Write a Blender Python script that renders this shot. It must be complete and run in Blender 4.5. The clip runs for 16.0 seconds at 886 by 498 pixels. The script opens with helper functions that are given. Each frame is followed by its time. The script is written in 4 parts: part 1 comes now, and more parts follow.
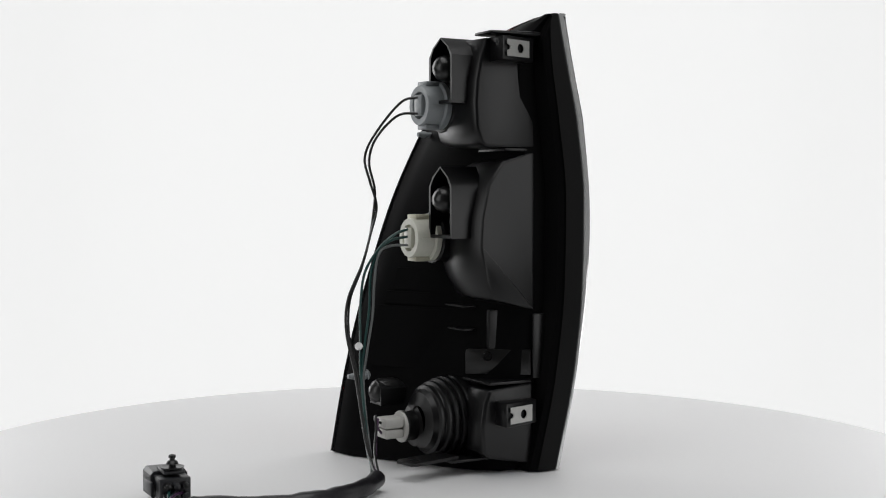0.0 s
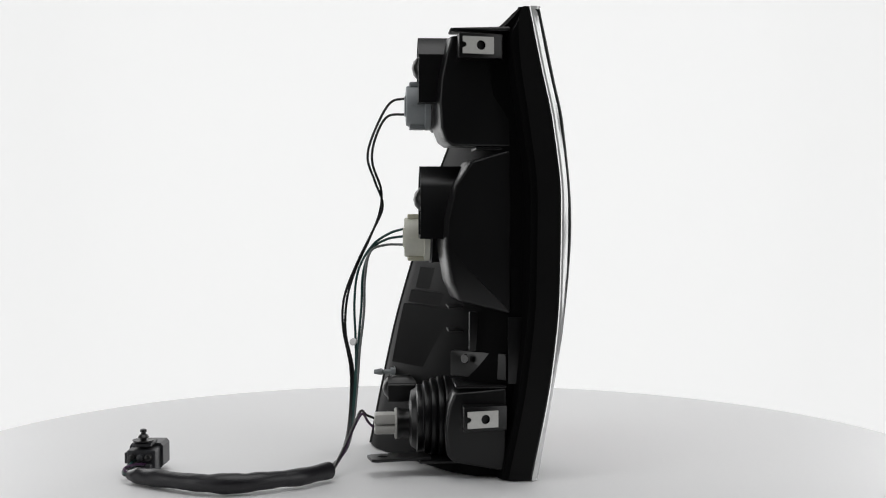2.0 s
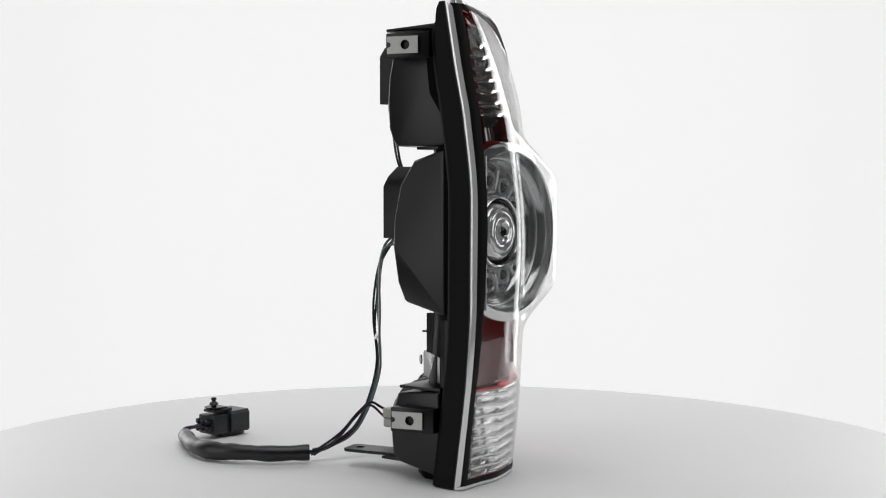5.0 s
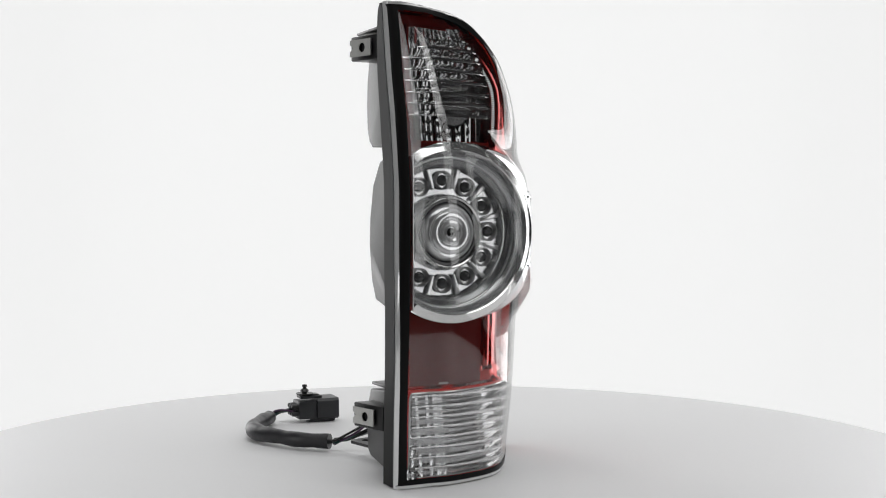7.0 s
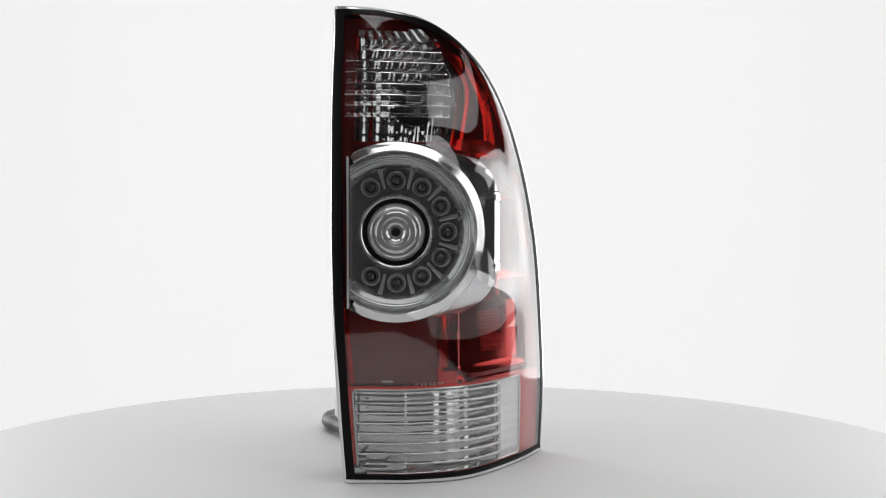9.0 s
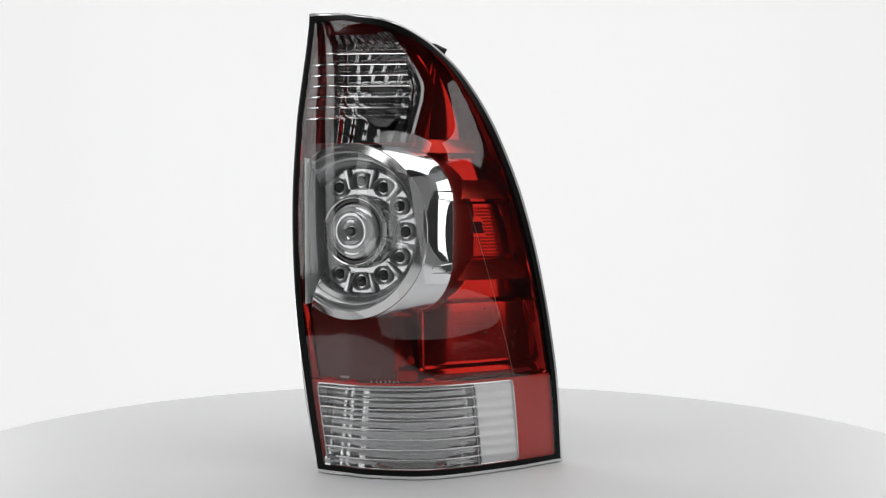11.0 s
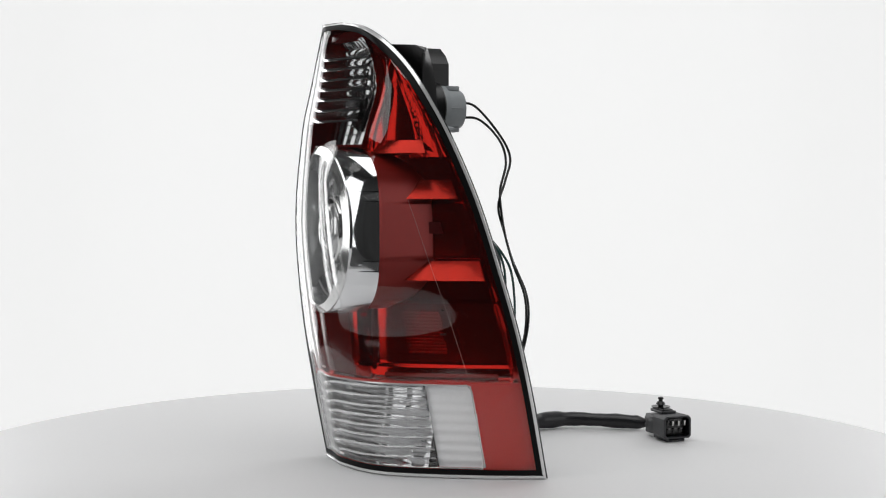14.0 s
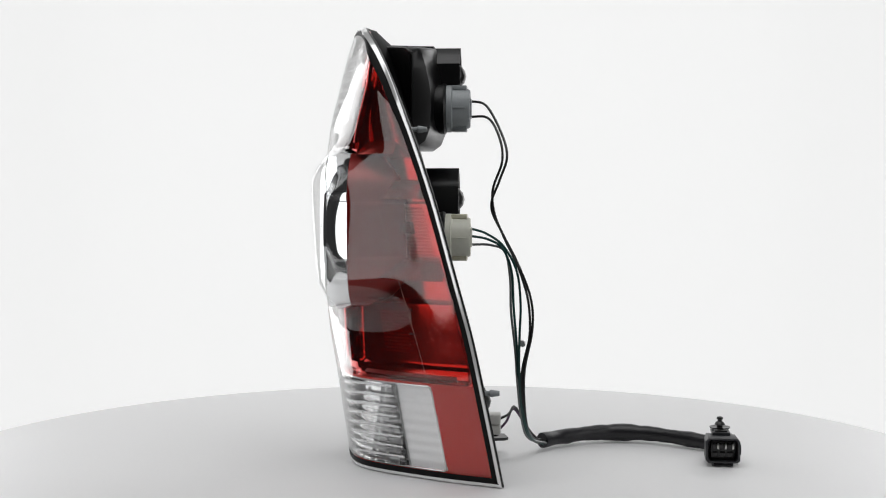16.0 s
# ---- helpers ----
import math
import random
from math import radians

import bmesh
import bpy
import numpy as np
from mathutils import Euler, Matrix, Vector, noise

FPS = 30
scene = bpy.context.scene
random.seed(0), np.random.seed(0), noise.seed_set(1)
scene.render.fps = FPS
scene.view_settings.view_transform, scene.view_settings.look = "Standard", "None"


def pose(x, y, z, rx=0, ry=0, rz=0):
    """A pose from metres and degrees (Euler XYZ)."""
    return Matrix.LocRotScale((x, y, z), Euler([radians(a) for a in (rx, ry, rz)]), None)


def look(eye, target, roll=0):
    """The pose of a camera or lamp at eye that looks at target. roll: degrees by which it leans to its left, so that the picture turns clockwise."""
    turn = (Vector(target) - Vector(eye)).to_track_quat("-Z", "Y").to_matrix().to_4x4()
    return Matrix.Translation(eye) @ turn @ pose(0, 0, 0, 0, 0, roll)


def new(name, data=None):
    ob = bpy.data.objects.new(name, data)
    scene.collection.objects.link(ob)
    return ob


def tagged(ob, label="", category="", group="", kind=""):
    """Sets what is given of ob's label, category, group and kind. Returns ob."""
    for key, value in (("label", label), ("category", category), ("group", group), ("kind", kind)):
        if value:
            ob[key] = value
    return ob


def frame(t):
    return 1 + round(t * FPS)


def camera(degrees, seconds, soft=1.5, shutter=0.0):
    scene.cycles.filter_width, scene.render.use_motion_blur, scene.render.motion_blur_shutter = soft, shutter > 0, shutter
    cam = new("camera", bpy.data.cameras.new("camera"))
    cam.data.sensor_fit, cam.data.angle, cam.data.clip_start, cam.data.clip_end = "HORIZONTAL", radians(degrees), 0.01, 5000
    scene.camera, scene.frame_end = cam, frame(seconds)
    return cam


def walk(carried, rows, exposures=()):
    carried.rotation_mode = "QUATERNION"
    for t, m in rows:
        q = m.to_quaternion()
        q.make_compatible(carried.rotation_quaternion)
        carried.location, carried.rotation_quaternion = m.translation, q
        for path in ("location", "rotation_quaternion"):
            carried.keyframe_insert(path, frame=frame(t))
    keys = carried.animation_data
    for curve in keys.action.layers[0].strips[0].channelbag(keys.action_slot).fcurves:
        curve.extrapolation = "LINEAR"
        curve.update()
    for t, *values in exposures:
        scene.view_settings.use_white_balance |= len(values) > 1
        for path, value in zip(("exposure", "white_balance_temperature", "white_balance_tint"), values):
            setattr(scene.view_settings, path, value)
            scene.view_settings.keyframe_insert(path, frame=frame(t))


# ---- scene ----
# ---- camera: stands still before the turntable ----
EYE = (0.0, -1.21665, 0.25632)
cam = camera(38.18, 16.0, soft=1.15)
VIEW = look(EYE, (0.004322, -0.21665, 0.214643))
walk(cam, [(0.0, VIEW), (16.0, VIEW)])

# ---- world and light: a white photo cove ----
world = bpy.data.worlds.new("studio_air")
scene.world = world
world.use_nodes = True
world.node_tree.nodes["Background"].inputs[0].default_value = (0.9, 0.93, 0.95, 1)
world.node_tree.nodes["Background"].inputs[1].default_value = 0.0


def softbox(name, eye, target, sx, sy, watts, colour=(1, 1, 1)):
    data = bpy.data.lights.new(name, "AREA")
    data.shape, data.size, data.size_y, data.energy, data.color = "RECTANGLE", sx, sy, watts, colour
    ob = new(name, data)
    ob.matrix_world = look(eye, target)
    return ob


softbox("softbox_top", (0.0, -0.4, 2.45), (0, -0.1, 0), 2.4, 2.4, 38)
for side in (1, -1):
    softbox("softbox_back", (1.741 * side, 1.652, 0.70), (0, 0, 0.70), 1.33, 2.2, 21)
    softbox("softbox_side", (2.08 * side, -1.20, 0.80), (0, 0, 0.6), 1.1, 2.2, 13)
scene.view_settings.exposure = 0.0


# ---- materials ----
def material(name, colour, rough=0.5, metal=0.0, bump=0.0, grain=300.0, vary=0.12, spec=0.5, emit=0.0, stain=12.0):
    m = bpy.data.materials.new(name)
    m.use_nodes = True
    nt = m.node_tree
    b = nt.nodes["Principled BSDF"]
    tc = nt.nodes.new("ShaderNodeTexCoord")
    big, fine = nt.nodes.new("ShaderNodeTexNoise"), nt.nodes.new("ShaderNodeTexNoise")
    for n, s, d in ((big, stain, 4.0), (fine, grain, 3.0)):
        n.inputs["Scale"].default_value, n.inputs["Detail"].default_value = s, d
        nt.links.new(tc.outputs["Object"], n.inputs["Vector"])
    mix = nt.nodes.new("ShaderNodeMix")
    mix.data_type = "RGBA"
    mix.inputs["A"].default_value = (*[c * (1 - vary) for c in colour], 1)
    mix.inputs["B"].default_value = (*[min(1, c * (1 + vary)) for c in colour], 1)
    add = nt.nodes.new("ShaderNodeMath")
    add.operation = "ADD"
    half = nt.nodes.new("ShaderNodeMath")
    half.operation = "MULTIPLY_ADD"
    nt.links.new(big.outputs["Fac"], add.inputs[0])
    nt.links.new(fine.outputs["Fac"], add.inputs[1])
    nt.links.new(add.outputs[0], half.inputs[0])
    half.inputs[1].default_value, half.inputs[2].default_value = 1.2, -0.7
    half.use_clamp = True
    nt.links.new(half.outputs[0], mix.inputs["Factor"])
    nt.links.new(mix.outputs["Result"], b.inputs["Base Color"])
    rr = nt.nodes.new("ShaderNodeMapRange")
    rr.inputs["To Min"].default_value, rr.inputs["To Max"].default_value = max(0.02, rough * 0.8), min(1, rough * 1.2)
    nt.links.new(big.outputs["Fac"], rr.inputs["Value"])
    nt.links.new(rr.outputs["Result"], b.inputs["Roughness"])
    b.inputs["Metallic"].default_value = metal
    b.inputs["Specular IOR Level"].default_value = spec
    if bump:
        bp = nt.nodes.new("ShaderNodeBump")
        bp.inputs["Strength"].default_value, bp.inputs["Distance"].default_value = bump, 0.0006
        nt.links.new(fine.outputs["Fac"], bp.inputs["Height"])
        nt.links.new(bp.outputs["Normal"], b.inputs["Normal"])
    # emission in the base colour, an added glow
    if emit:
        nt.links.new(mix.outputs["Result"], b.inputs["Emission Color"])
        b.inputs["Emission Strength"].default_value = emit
    return m


def clear_plastic(name, tint=(1, 1, 1), ior=1.5, rough=0.02):
    """A thin clear shell: it lets light straight through and has the gloss of polycarbonate."""
    m = bpy.data.materials.new(name)
    m.use_nodes = True
    nt = m.node_tree
    nt.nodes.remove(nt.nodes["Principled BSDF"])
    out = nt.nodes["Material Output"]
    tr, gl, fr, mx = (nt.nodes.new("ShaderNode" + k) for k in ("BsdfTransparent", "BsdfGlossy", "LayerWeight", "MixShader"))
    tr.inputs["Color"].default_value = (*tint, 1)
    gl.inputs["Roughness"].default_value = rough
    fr.inputs["Blend"].default_value = 0.5
    # Schlick's gloss F, and both faces of the shell mirror: 2 F / (1 + F)
    f0 = ((ior - 1) / (ior + 1)) ** 2
    ops = []
    for kind, value in (("POWER", 5.0), ("MULTIPLY", 1 - f0), ("ADD", f0), ("ADD", 1.0), ("MULTIPLY", 2.0), ("DIVIDE", 1.0)):
        n = nt.nodes.new("ShaderNodeMath")
        n.operation = kind
        n.inputs[1].default_value = value
        ops.append(n)
    power, scale, single, one, two, div = ops
    for s, d in ((fr.outputs["Facing"], power), (power.outputs[0], scale), (scale.outputs[0], single), (single.outputs[0], one), (single.outputs[0], two), (two.outputs[0], div)):
        nt.links.new(s, d.inputs[0])
    nt.links.new(one.outputs[0], div.inputs[1])
    nt.links.new(div.outputs[0], mx.inputs[0])
    nt.links.new(tr.outputs[0], mx.inputs[1])
    nt.links.new(gl.outputs[0], mx.inputs[2])
    nt.links.new(mx.outputs[0], out.inputs["Surface"])
    return m


BLACK = material("black_abs", (0.0040, 0.0040, 0.0045), 0.34, bump=0.12, grain=900, spec=0.4)
SEAL = material("black_seal", (0.008, 0.008, 0.008), 0.3)
RED = material("red_inner_lens", (0.31, 0.009, 0.005), 0.11, metal=0.92, spec=0.5)
CHROME = material("chrome", (0.82, 0.83, 0.84), 0.06, metal=1.0, vary=0.03)
DARKCHROME = material("smoked_chrome", (0.42, 0.425, 0.43), 0.05, metal=1.0, vary=0.12)
GREY = material("grey_socket", (0.27, 0.29, 0.30), 0.45, vary=0.06)
IVORY = material("ivory_socket", (0.62, 0.62, 0.54), 0.45, vary=0.06)
STEEL = material("zinc_steel", (0.54, 0.54, 0.52), 0.42, metal=0.6, vary=0.08, bump=0.1)
TABLE = material("white_laminate", (0.70, 0.70, 0.705), 0.55, vary=0.015, stain=3)
# emission stands for the studio light that falls on the cove
GLOWING_COVE = material("self_lit_white_cove", (0.5, 0.501, 0.5), 0.9, vary=0.01, emit=1.18, stain=0.6)
CLEAR = clear_plastic("clear_lens", ior=1.52, rough=0.06)


# ---- mesh helpers ----
def part(name, bm, mat, parent=None, label="", smooth=True):
    me = bpy.data.meshes.new(name)
    bmesh.ops.recalc_face_normals(bm, faces=bm.faces)
    for f in bm.faces:
        f.smooth = smooth
    bm.to_mesh(me)
    bm.free()
    me.materials.append(mat)
    ob = new(name, me)
    ob.parent = parent
    if smooth:
        me.set_sharp_from_angle(angle=radians(38))
    if label:
        tagged(ob, label)
    return ob


def grid(rows, closed=False):
    """A sheet through rows of points."""
    bm = bmesh.new()
    vs = [[bm.verts.new(p) for p in r] for r in rows]
    for a, b in zip(vs, vs[1:]):
        n = len(a)
        for i in range(n if closed else n - 1):
            j = (i + 1) % n
            bm.faces.new((a[i], a[j], b[j], b[i]))
    return bm


def shell(rows_front, rows_back):
    """A closed slab between two sheets of the same grid."""
    bm = bmesh.new()
    F = [[bm.verts.new(p) for p in r] for r in rows_front]
    B = [[bm.verts.new(p) for p in r] for r in rows_back]
    h, w = len(F), len(F[0])
    for i in range(h - 1):
        for j in range(w - 1):
            bm.faces.new((F[i][j], F[i][j + 1], F[i + 1][j + 1], F[i + 1][j]))
            bm.faces.new((B[i][j], B[i + 1][j], B[i + 1][j + 1], B[i][j + 1]))
    ring = [(0, j) for j in range(w)] + [(i, w - 1) for i in range(1, h)] + [(h - 1, j) for j in range(w - 2, -1, -1)] + [(i, 0) for i in range(h - 2, 0, -1)]
    for a, b in zip(ring, ring[1:] + ring[:1]):
        bm.faces.new((F[a[0]][a[1]], B[a[0]][a[1]], B[b[0]][b[1]], F[b[0]][b[1]]))
    return bm


def box(x0, x1, y0, y1, z0, z1, bevel=0.0015, seg=2):
    bm = bmesh.new()
    bmesh.ops.create_cube(bm, size=1)
    for v in bm.verts:
        v.co = Vector((x0 + (v.co.x + 0.5) * (x1 - x0), y0 + (v.co.y + 0.5) * (y1 - y0), z0 + (v.co.z + 0.5) * (z1 - z0)))
    if bevel:
        bmesh.ops.bevel(bm, geom=bm.edges[:], offset=bevel, segments=seg, affect="EDGES", profile=0.5)
    return bm


def lathe(profile, m, n=40, a0=0.0, a1=360.0):
    """Turns (radius, height) pairs round the local z of the pose m."""
    full = abs(a1 - a0) >= 359.9
    k = n if full else n + 1
    rows = []
    for r, h in profile:
        rows.append([m @ Vector((r * math.cos(radians(a0 + (a1 - a0) * i / n)), r * math.sin(radians(a0 + (a1 - a0) * i / n)), h)) for i in range(k)])
    return grid(rows, closed=full)


def join(*bms):
    out = bmesh.new()
    for b in bms:
        me = bpy.data.meshes.new("tmp")
        b.to_mesh(me)
        b.free()
        out.from_mesh(me)
        bpy.data.meshes.remove(me)
    return out


def prism(outline, m, depth, bevel=0.0):
    """An outline in the local xy of the pose m, drawn out along its z."""
    bm = bmesh.new()
    a = [bm.verts.new(m @ Vector((x, y, 0))) for x, y in outline]
    b = [bm.verts.new(m @ Vector((x, y, depth))) for x, y in outline]
    bm.faces.new(a[::-1])
    bm.faces.new(b)
    for i in range(len(a)):
        j = (i + 1) % len(a)
        bm.faces.new((a[i], a[j], b[j], b[i]))
    if bevel:
        bmesh.ops.bevel(bm, geom=bm.edges[:], offset=bevel, segments=2, affect="EDGES", profile=0.5)
    return bm


def spline(pts, n):
    """n + 1 points along a smooth line through pts (Catmull-Rom)."""
    P = [Vector(p) for p in pts]
    P = [2 * P[0] - P[1]] + P + [2 * P[-1] - P[-2]]
    out, segs = [], len(P) - 3
    for k in range(n + 1):
        s = k / n * segs
        i = min(int(s), segs - 1)
        t = s - i
        a, b, c, d = P[i:i + 4]
        out.append(0.5 * (2 * b + (c - a) * t + (2 * a - 5 * b + 4 * c - d) * t * t + (3 * b - a - 3 * c + d) * t ** 3))
    return out


def tube(pts, r, n=60, sides=8, radius=None):
    """A round wire along a smooth line. radius(s): its thickness at s from 0 to 1."""
    line = spline(pts, n)
    bm = bmesh.new()
    rows, up = [], Vector((0.3, 0.2, 0.9)).normalized()
    for i, p in enumerate(line):
        d = (line[min(i + 1, n)] - line[max(i - 1, 0)]).normalized()
        up = (up - d * up.dot(d)).normalized()
        side = d.cross(up)
        q = radius(i / n) if radius else r
        rows.append([bm.verts.new(p + q * (math.cos(a) * up + math.sin(a) * side)) for a in [2 * math.pi * k / sides for k in range(sides)]])
    for a, b in zip(rows, rows[1:]):
        for k in range(sides):
            bm.faces.new((a[k], a[(k + 1) % sides], b[(k + 1) % sides], b[k]))
    bm.faces.new(rows[0][::-1])
    bm.faces.new(rows[-1])
    return bm


# ---- the form of the lamp, in its own space: -y is its face, x runs to its outer side ----
TOP = 0.4225
def curve(zs, vs):
    """A smooth function through a few heights (monotone cubic)."""
    zs, vs = np.array(zs, float), np.array(vs, float)
    d = np.diff(vs) / np.diff(zs)
    m = np.zeros(len(zs))
    m[0], m[-1] = d[0], d[-1]
    for i in range(1, len(zs) - 1):
        m[i] = 0 if d[i - 1] * d[i] <= 0 else 2 * d[i - 1] * d[i] / (d[i - 1] + d[i])

    def f(z):
        i = int(min(max(np.searchsorted(zs, z) - 1, 0), len(zs) - 2))
        h = zs[i + 1] - zs[i]
        t = (min(max(z, zs[0]), zs[-1]) - zs[i]) / h
        return float((1 + 2 * t) * (1 - t) ** 2 * vs[i] + t * (1 - t) ** 2 * h * m[i] + t * t * (3 - 2 * t) * vs[i + 1] + t * t * (t - 1) * h * m[i + 1])
    return f


AX = curve([0, 0.08, 0.22, 0.34, TOP], [-0.083, -0.0885, -0.0927, -0.0927, -0.0908])
AY = curve([0, 0.10, 0.17, 0.25, 0.32, 0.37, TOP], [-0.081, -0.0985, -0.1045, -0.1055, -0.098, -0.0875, -0.077])
BX = curve([0, 0.07, 0.13, 0.19, 0.25, 0.31, 0.34, 0.37, 0.39, 0.405, 0.416, TOP], [0.1035, 0.1048, 0.102, 0.0973, 0.0882, 0.0725, 0.0605, 0.0430, 0.025, 0.005, -0.019, -0.055])
BY = curve([0, 0.07, 0.13, 0.19, 0.25, 0.31, 0.34, 0.37, 0.40, TOP], [0.0623, 0.0483, 0.0353, 0.0188, 0.0019, -0.0188, -0.0307, -0.0431, -0.059, -0.075])
FY = curve([0, 0.08, 0.14, 0.23, 0.32, 0.36, 0.40, TOP], [-0.086, -0.0985, -0.108, -0.1150, -0.1075, -0.099, -0.0905, -0.085])
CF = curve([0, 0.20, 0.30, 0.35, TOP], [0.60, 0.65, 0.72, 0.80, 0.85])
CY = curve([0, 0.08, 0.20, 0.30, 0.35, 0.39, TOP], [-0.065, -0.073, -0.078, -0.079, -0.073, -0.069, -0.077])
POD = (-0.0364, 0.2243)


def section(z):
    """Points across the lens at the height z, from the inner seam to the outer one."""
    a, b = Vector((AX(z), AY(z))), Vector((BX(z), BY(z)))
    w = b.x - a.x
    e = min(1, w / 0.12)
    p1 = Vector((a.x + 0.0045 * e, 0.18 * a.y + 0.82 * FY(z)))
    g = Vector((a.x + 0.14 * w, 0.05 * a.y + 0.95 * FY(z)))
    f = Vector((a.x + 0.33 * w, FY(z)))
    c = Vector((a.x + CF(z) * w, CY(z)))
    s = (c * 0.45 + b * 0.55) + Vector((0.87, -0.5)) * 0.006 * e
    return [(*q, z) for q in (a, p1, g, f, c, s, b)]


def face(u, z, inset=0.0, pod=True):
    """A point of the lens: u from 0 at the inner seam to 1 at the outer one, z up, inset inwards."""
    pts = SECTIONS(z)
    k = u * (len(pts) - 1)
    i = min(int(k), len(pts) - 2)
    p = pts[i].lerp(pts[i + 1], k - i)
    d = (pts[i + 1] - pts[i]).normalized()
    nrm = Vector((d.y, -d.x, 0))
    if pod:
        k = 1 - ease(0.042, 0.096, math.hypot(z - POD[1], 0.14 * max(0, u - 0.54)))
        side = 0.029 * ease(0.30, 0.50, u) * (1 - min(1, max(0, (u - 0.51) / 0.40))) ** 1.3
        p = p + k * Vector((0.5 * side, -0.866 * side, 0))
    return p - nrm * inset


CACHE = {}
def SECTIONS(z):
    key = round(z, 5)
    if key not in CACHE:
        fine = spline(section(z), 160)
        run = [0]
        for a, b in zip(fine, fine[1:]):
            run.append(run[-1] + (b - a).length)
        out, j = [], 0
        for k in range(81):
            t = run[-1] * k / 80
            while j < 159 and run[j + 1] < t:
                j += 1
            out.append(fine[j].lerp(fine[j + 1], (t - run[j]) / max(1e-9, run[j + 1] - run[j])))
        CACHE[key] = out
    return CACHE[key]


RED_RIM = material("red_lens_border", (0.50, 0.014, 0.008), 0.3, vary=0.06, spec=0.2)
WHITE = material("white_reflector", (0.92, 0.925, 0.93), 0.25, metal=0.0, vary=0.04)
# opaque white stands for light caught in the clear plastic edge
LIT_RIM = material("lens_edge_lit_white", (0.80, 0.805, 0.805), 0.12, metal=0.45, spec=0.8, vary=0.05)
CARRIER = material("smoked_led_carrier", (0.50, 0.505, 0.51), 0.14, metal=0.8, vary=0.15)
PRISM = material("grey_prism_ring", (0.74, 0.745, 0.75), 0.2, metal=0.6, vary=0.1)
LED = material("unlit_led", (0.04, 0.04, 0.042), 0.08, spec=0.8)
GLOSSBLACK = material("gloss_black", (0.006, 0.006, 0.006), 0.12)
SLEEVE = material("black_vinyl_sleeve", (0.009, 0.0085, 0.011), 0.36, bump=0.3, grain=500)
WIREBLACK = material("black_wire", (0.008, 0.008, 0.008), 0.35)
WIRETEAL = material("teal_wire", (0.012, 0.055, 0.05), 0.35)
WIREPURPLE = material("purple_wire", (0.05, 0.018, 0.055), 0.35)
WIREGREY = material("grey_wire", (0.14, 0.15, 0.15), 0.35)
PLUG = material("charcoal_plug", (0.022, 0.023, 0.026), 0.42, bump=0.15)
PIN = material("tin_terminal", (0.6, 0.6, 0.58), 0.3, metal=1.0)
LETTER = material("raised_lettering", (0.30, 0.24, 0.23), 0.4)
STICKER = material("white_sticker", (0.75, 0.75, 0.75), 0.5)


def glass(name, ior):
    m = bpy.data.materials.new(name)
    m.use_nodes = True
    p = m.node_tree.nodes["Principled BSDF"]
    p.inputs["Base Color"].default_value = (0.99, 0.99, 0.99, 1)
    p.inputs["Transmission Weight"].default_value = 1.0
    p.inputs["Roughness"].default_value = 0.0
    p.inputs["IOR"].default_value = ior
    return m


GLASS = glass("clear_fluted_plastic", 1.45)


def levels(z0, z1, n):
    return [z0 + (z1 - z0) * i / n for i in range(n + 1)]


def ease(a, b, v):
    t = min(1, max(0, (v - a) / (b - a)))
    return t * t * (3 - 2 * t)


def u_at(x, z):
    """The u at which the lens has this x at the height z."""
    pts = SECTIONS(z)
    for i in range(80):
        if pts[i + 1].x >= x > pts[i].x:
            return (i + (x - pts[i].x) / (pts[i + 1].x - pts[i].x)) / 80
    return 0.0 if x <= pts[0].x else 1.0


ZS = levels(0.001, 0.36, 100) + [0.36 + (TOP - 0.36) * (1 - (1 - i / 30) ** 1.7) for i in range(1, 31)]
US = [i / 100 for i in range(101)]


# ---- the place ----
def cove():
    """A white half-round cove with an added glow behind the turntable, and the dim room in front of it."""
    def arc(a0, a1, n, r=2.6):
        rows = []
        for k in range(n + 1):
            a = radians(a0 + (a1 - a0) * k / n)
            rows.append([(r * math.sin(a), r * math.cos(a), z) for z in (-0.9, 0.2, 1.0, 2.6)])
        return grid(rows)
    tagged(part("backdrop", arc(-53, 53, 24), GLOWING_COVE), "seamless white studio backdrop with added glow, curving round behind the turntable", "backdrop", kind="structure")
    tagged(part("wall_left", arc(53, 150, 10), PAINT), "plain dark grey studio wall beside the camera", "wall", kind="structure")
    tagged(part("wall_right", arc(210, 307, 10), PAINT), "plain dark grey studio wall beside the camera", "wall", kind="structure")
    tagged(part("wall_front", arc(150, 210, 8), ROOM), "black studio curtain behind the camera", "wall", kind="structure")
    tagged(part("floor", lathe([(0.001, -0.9), (2.6, -0.9)], pose(0, 0, 0), 48), FLOORING), "plain pale studio floor under the turntable", "floor", kind="structure")
    tagged(part("ceiling", lathe([(0.001, 2.6), (2.6, 2.6)], pose(0, 0, 0), 48), PAINT), "plain dark studio ceiling", "ceiling", kind="structure")


def turntable():
    t = new("turntable")
    tagged(t, "large round white turntable with a smooth matt top", "turntable")
    part("disc", lathe([(0.0005, 0), (0.2, 0), (0.507, 0), (0.51, -0.0015), (0.51, -0.022), (0.507, -0.024), (0.0005, -0.024)], pose(0, 0, 0), 160), TABLE, t)
    part("base", lathe([(0.0005, -0.0245), (0.3, -0.0245), (0.3, -0.9), (0.0005, -0.9)], pose(0, 0, 0), 64), TABLE, t)
    return t


# ---- the lens and what lies behind it ----
def window_right(z):
    return 0.021 - 0.5 * max(0, z - 0.352) ** 1.35 * 4 - 0.16 * max(0, 0.34 - z)


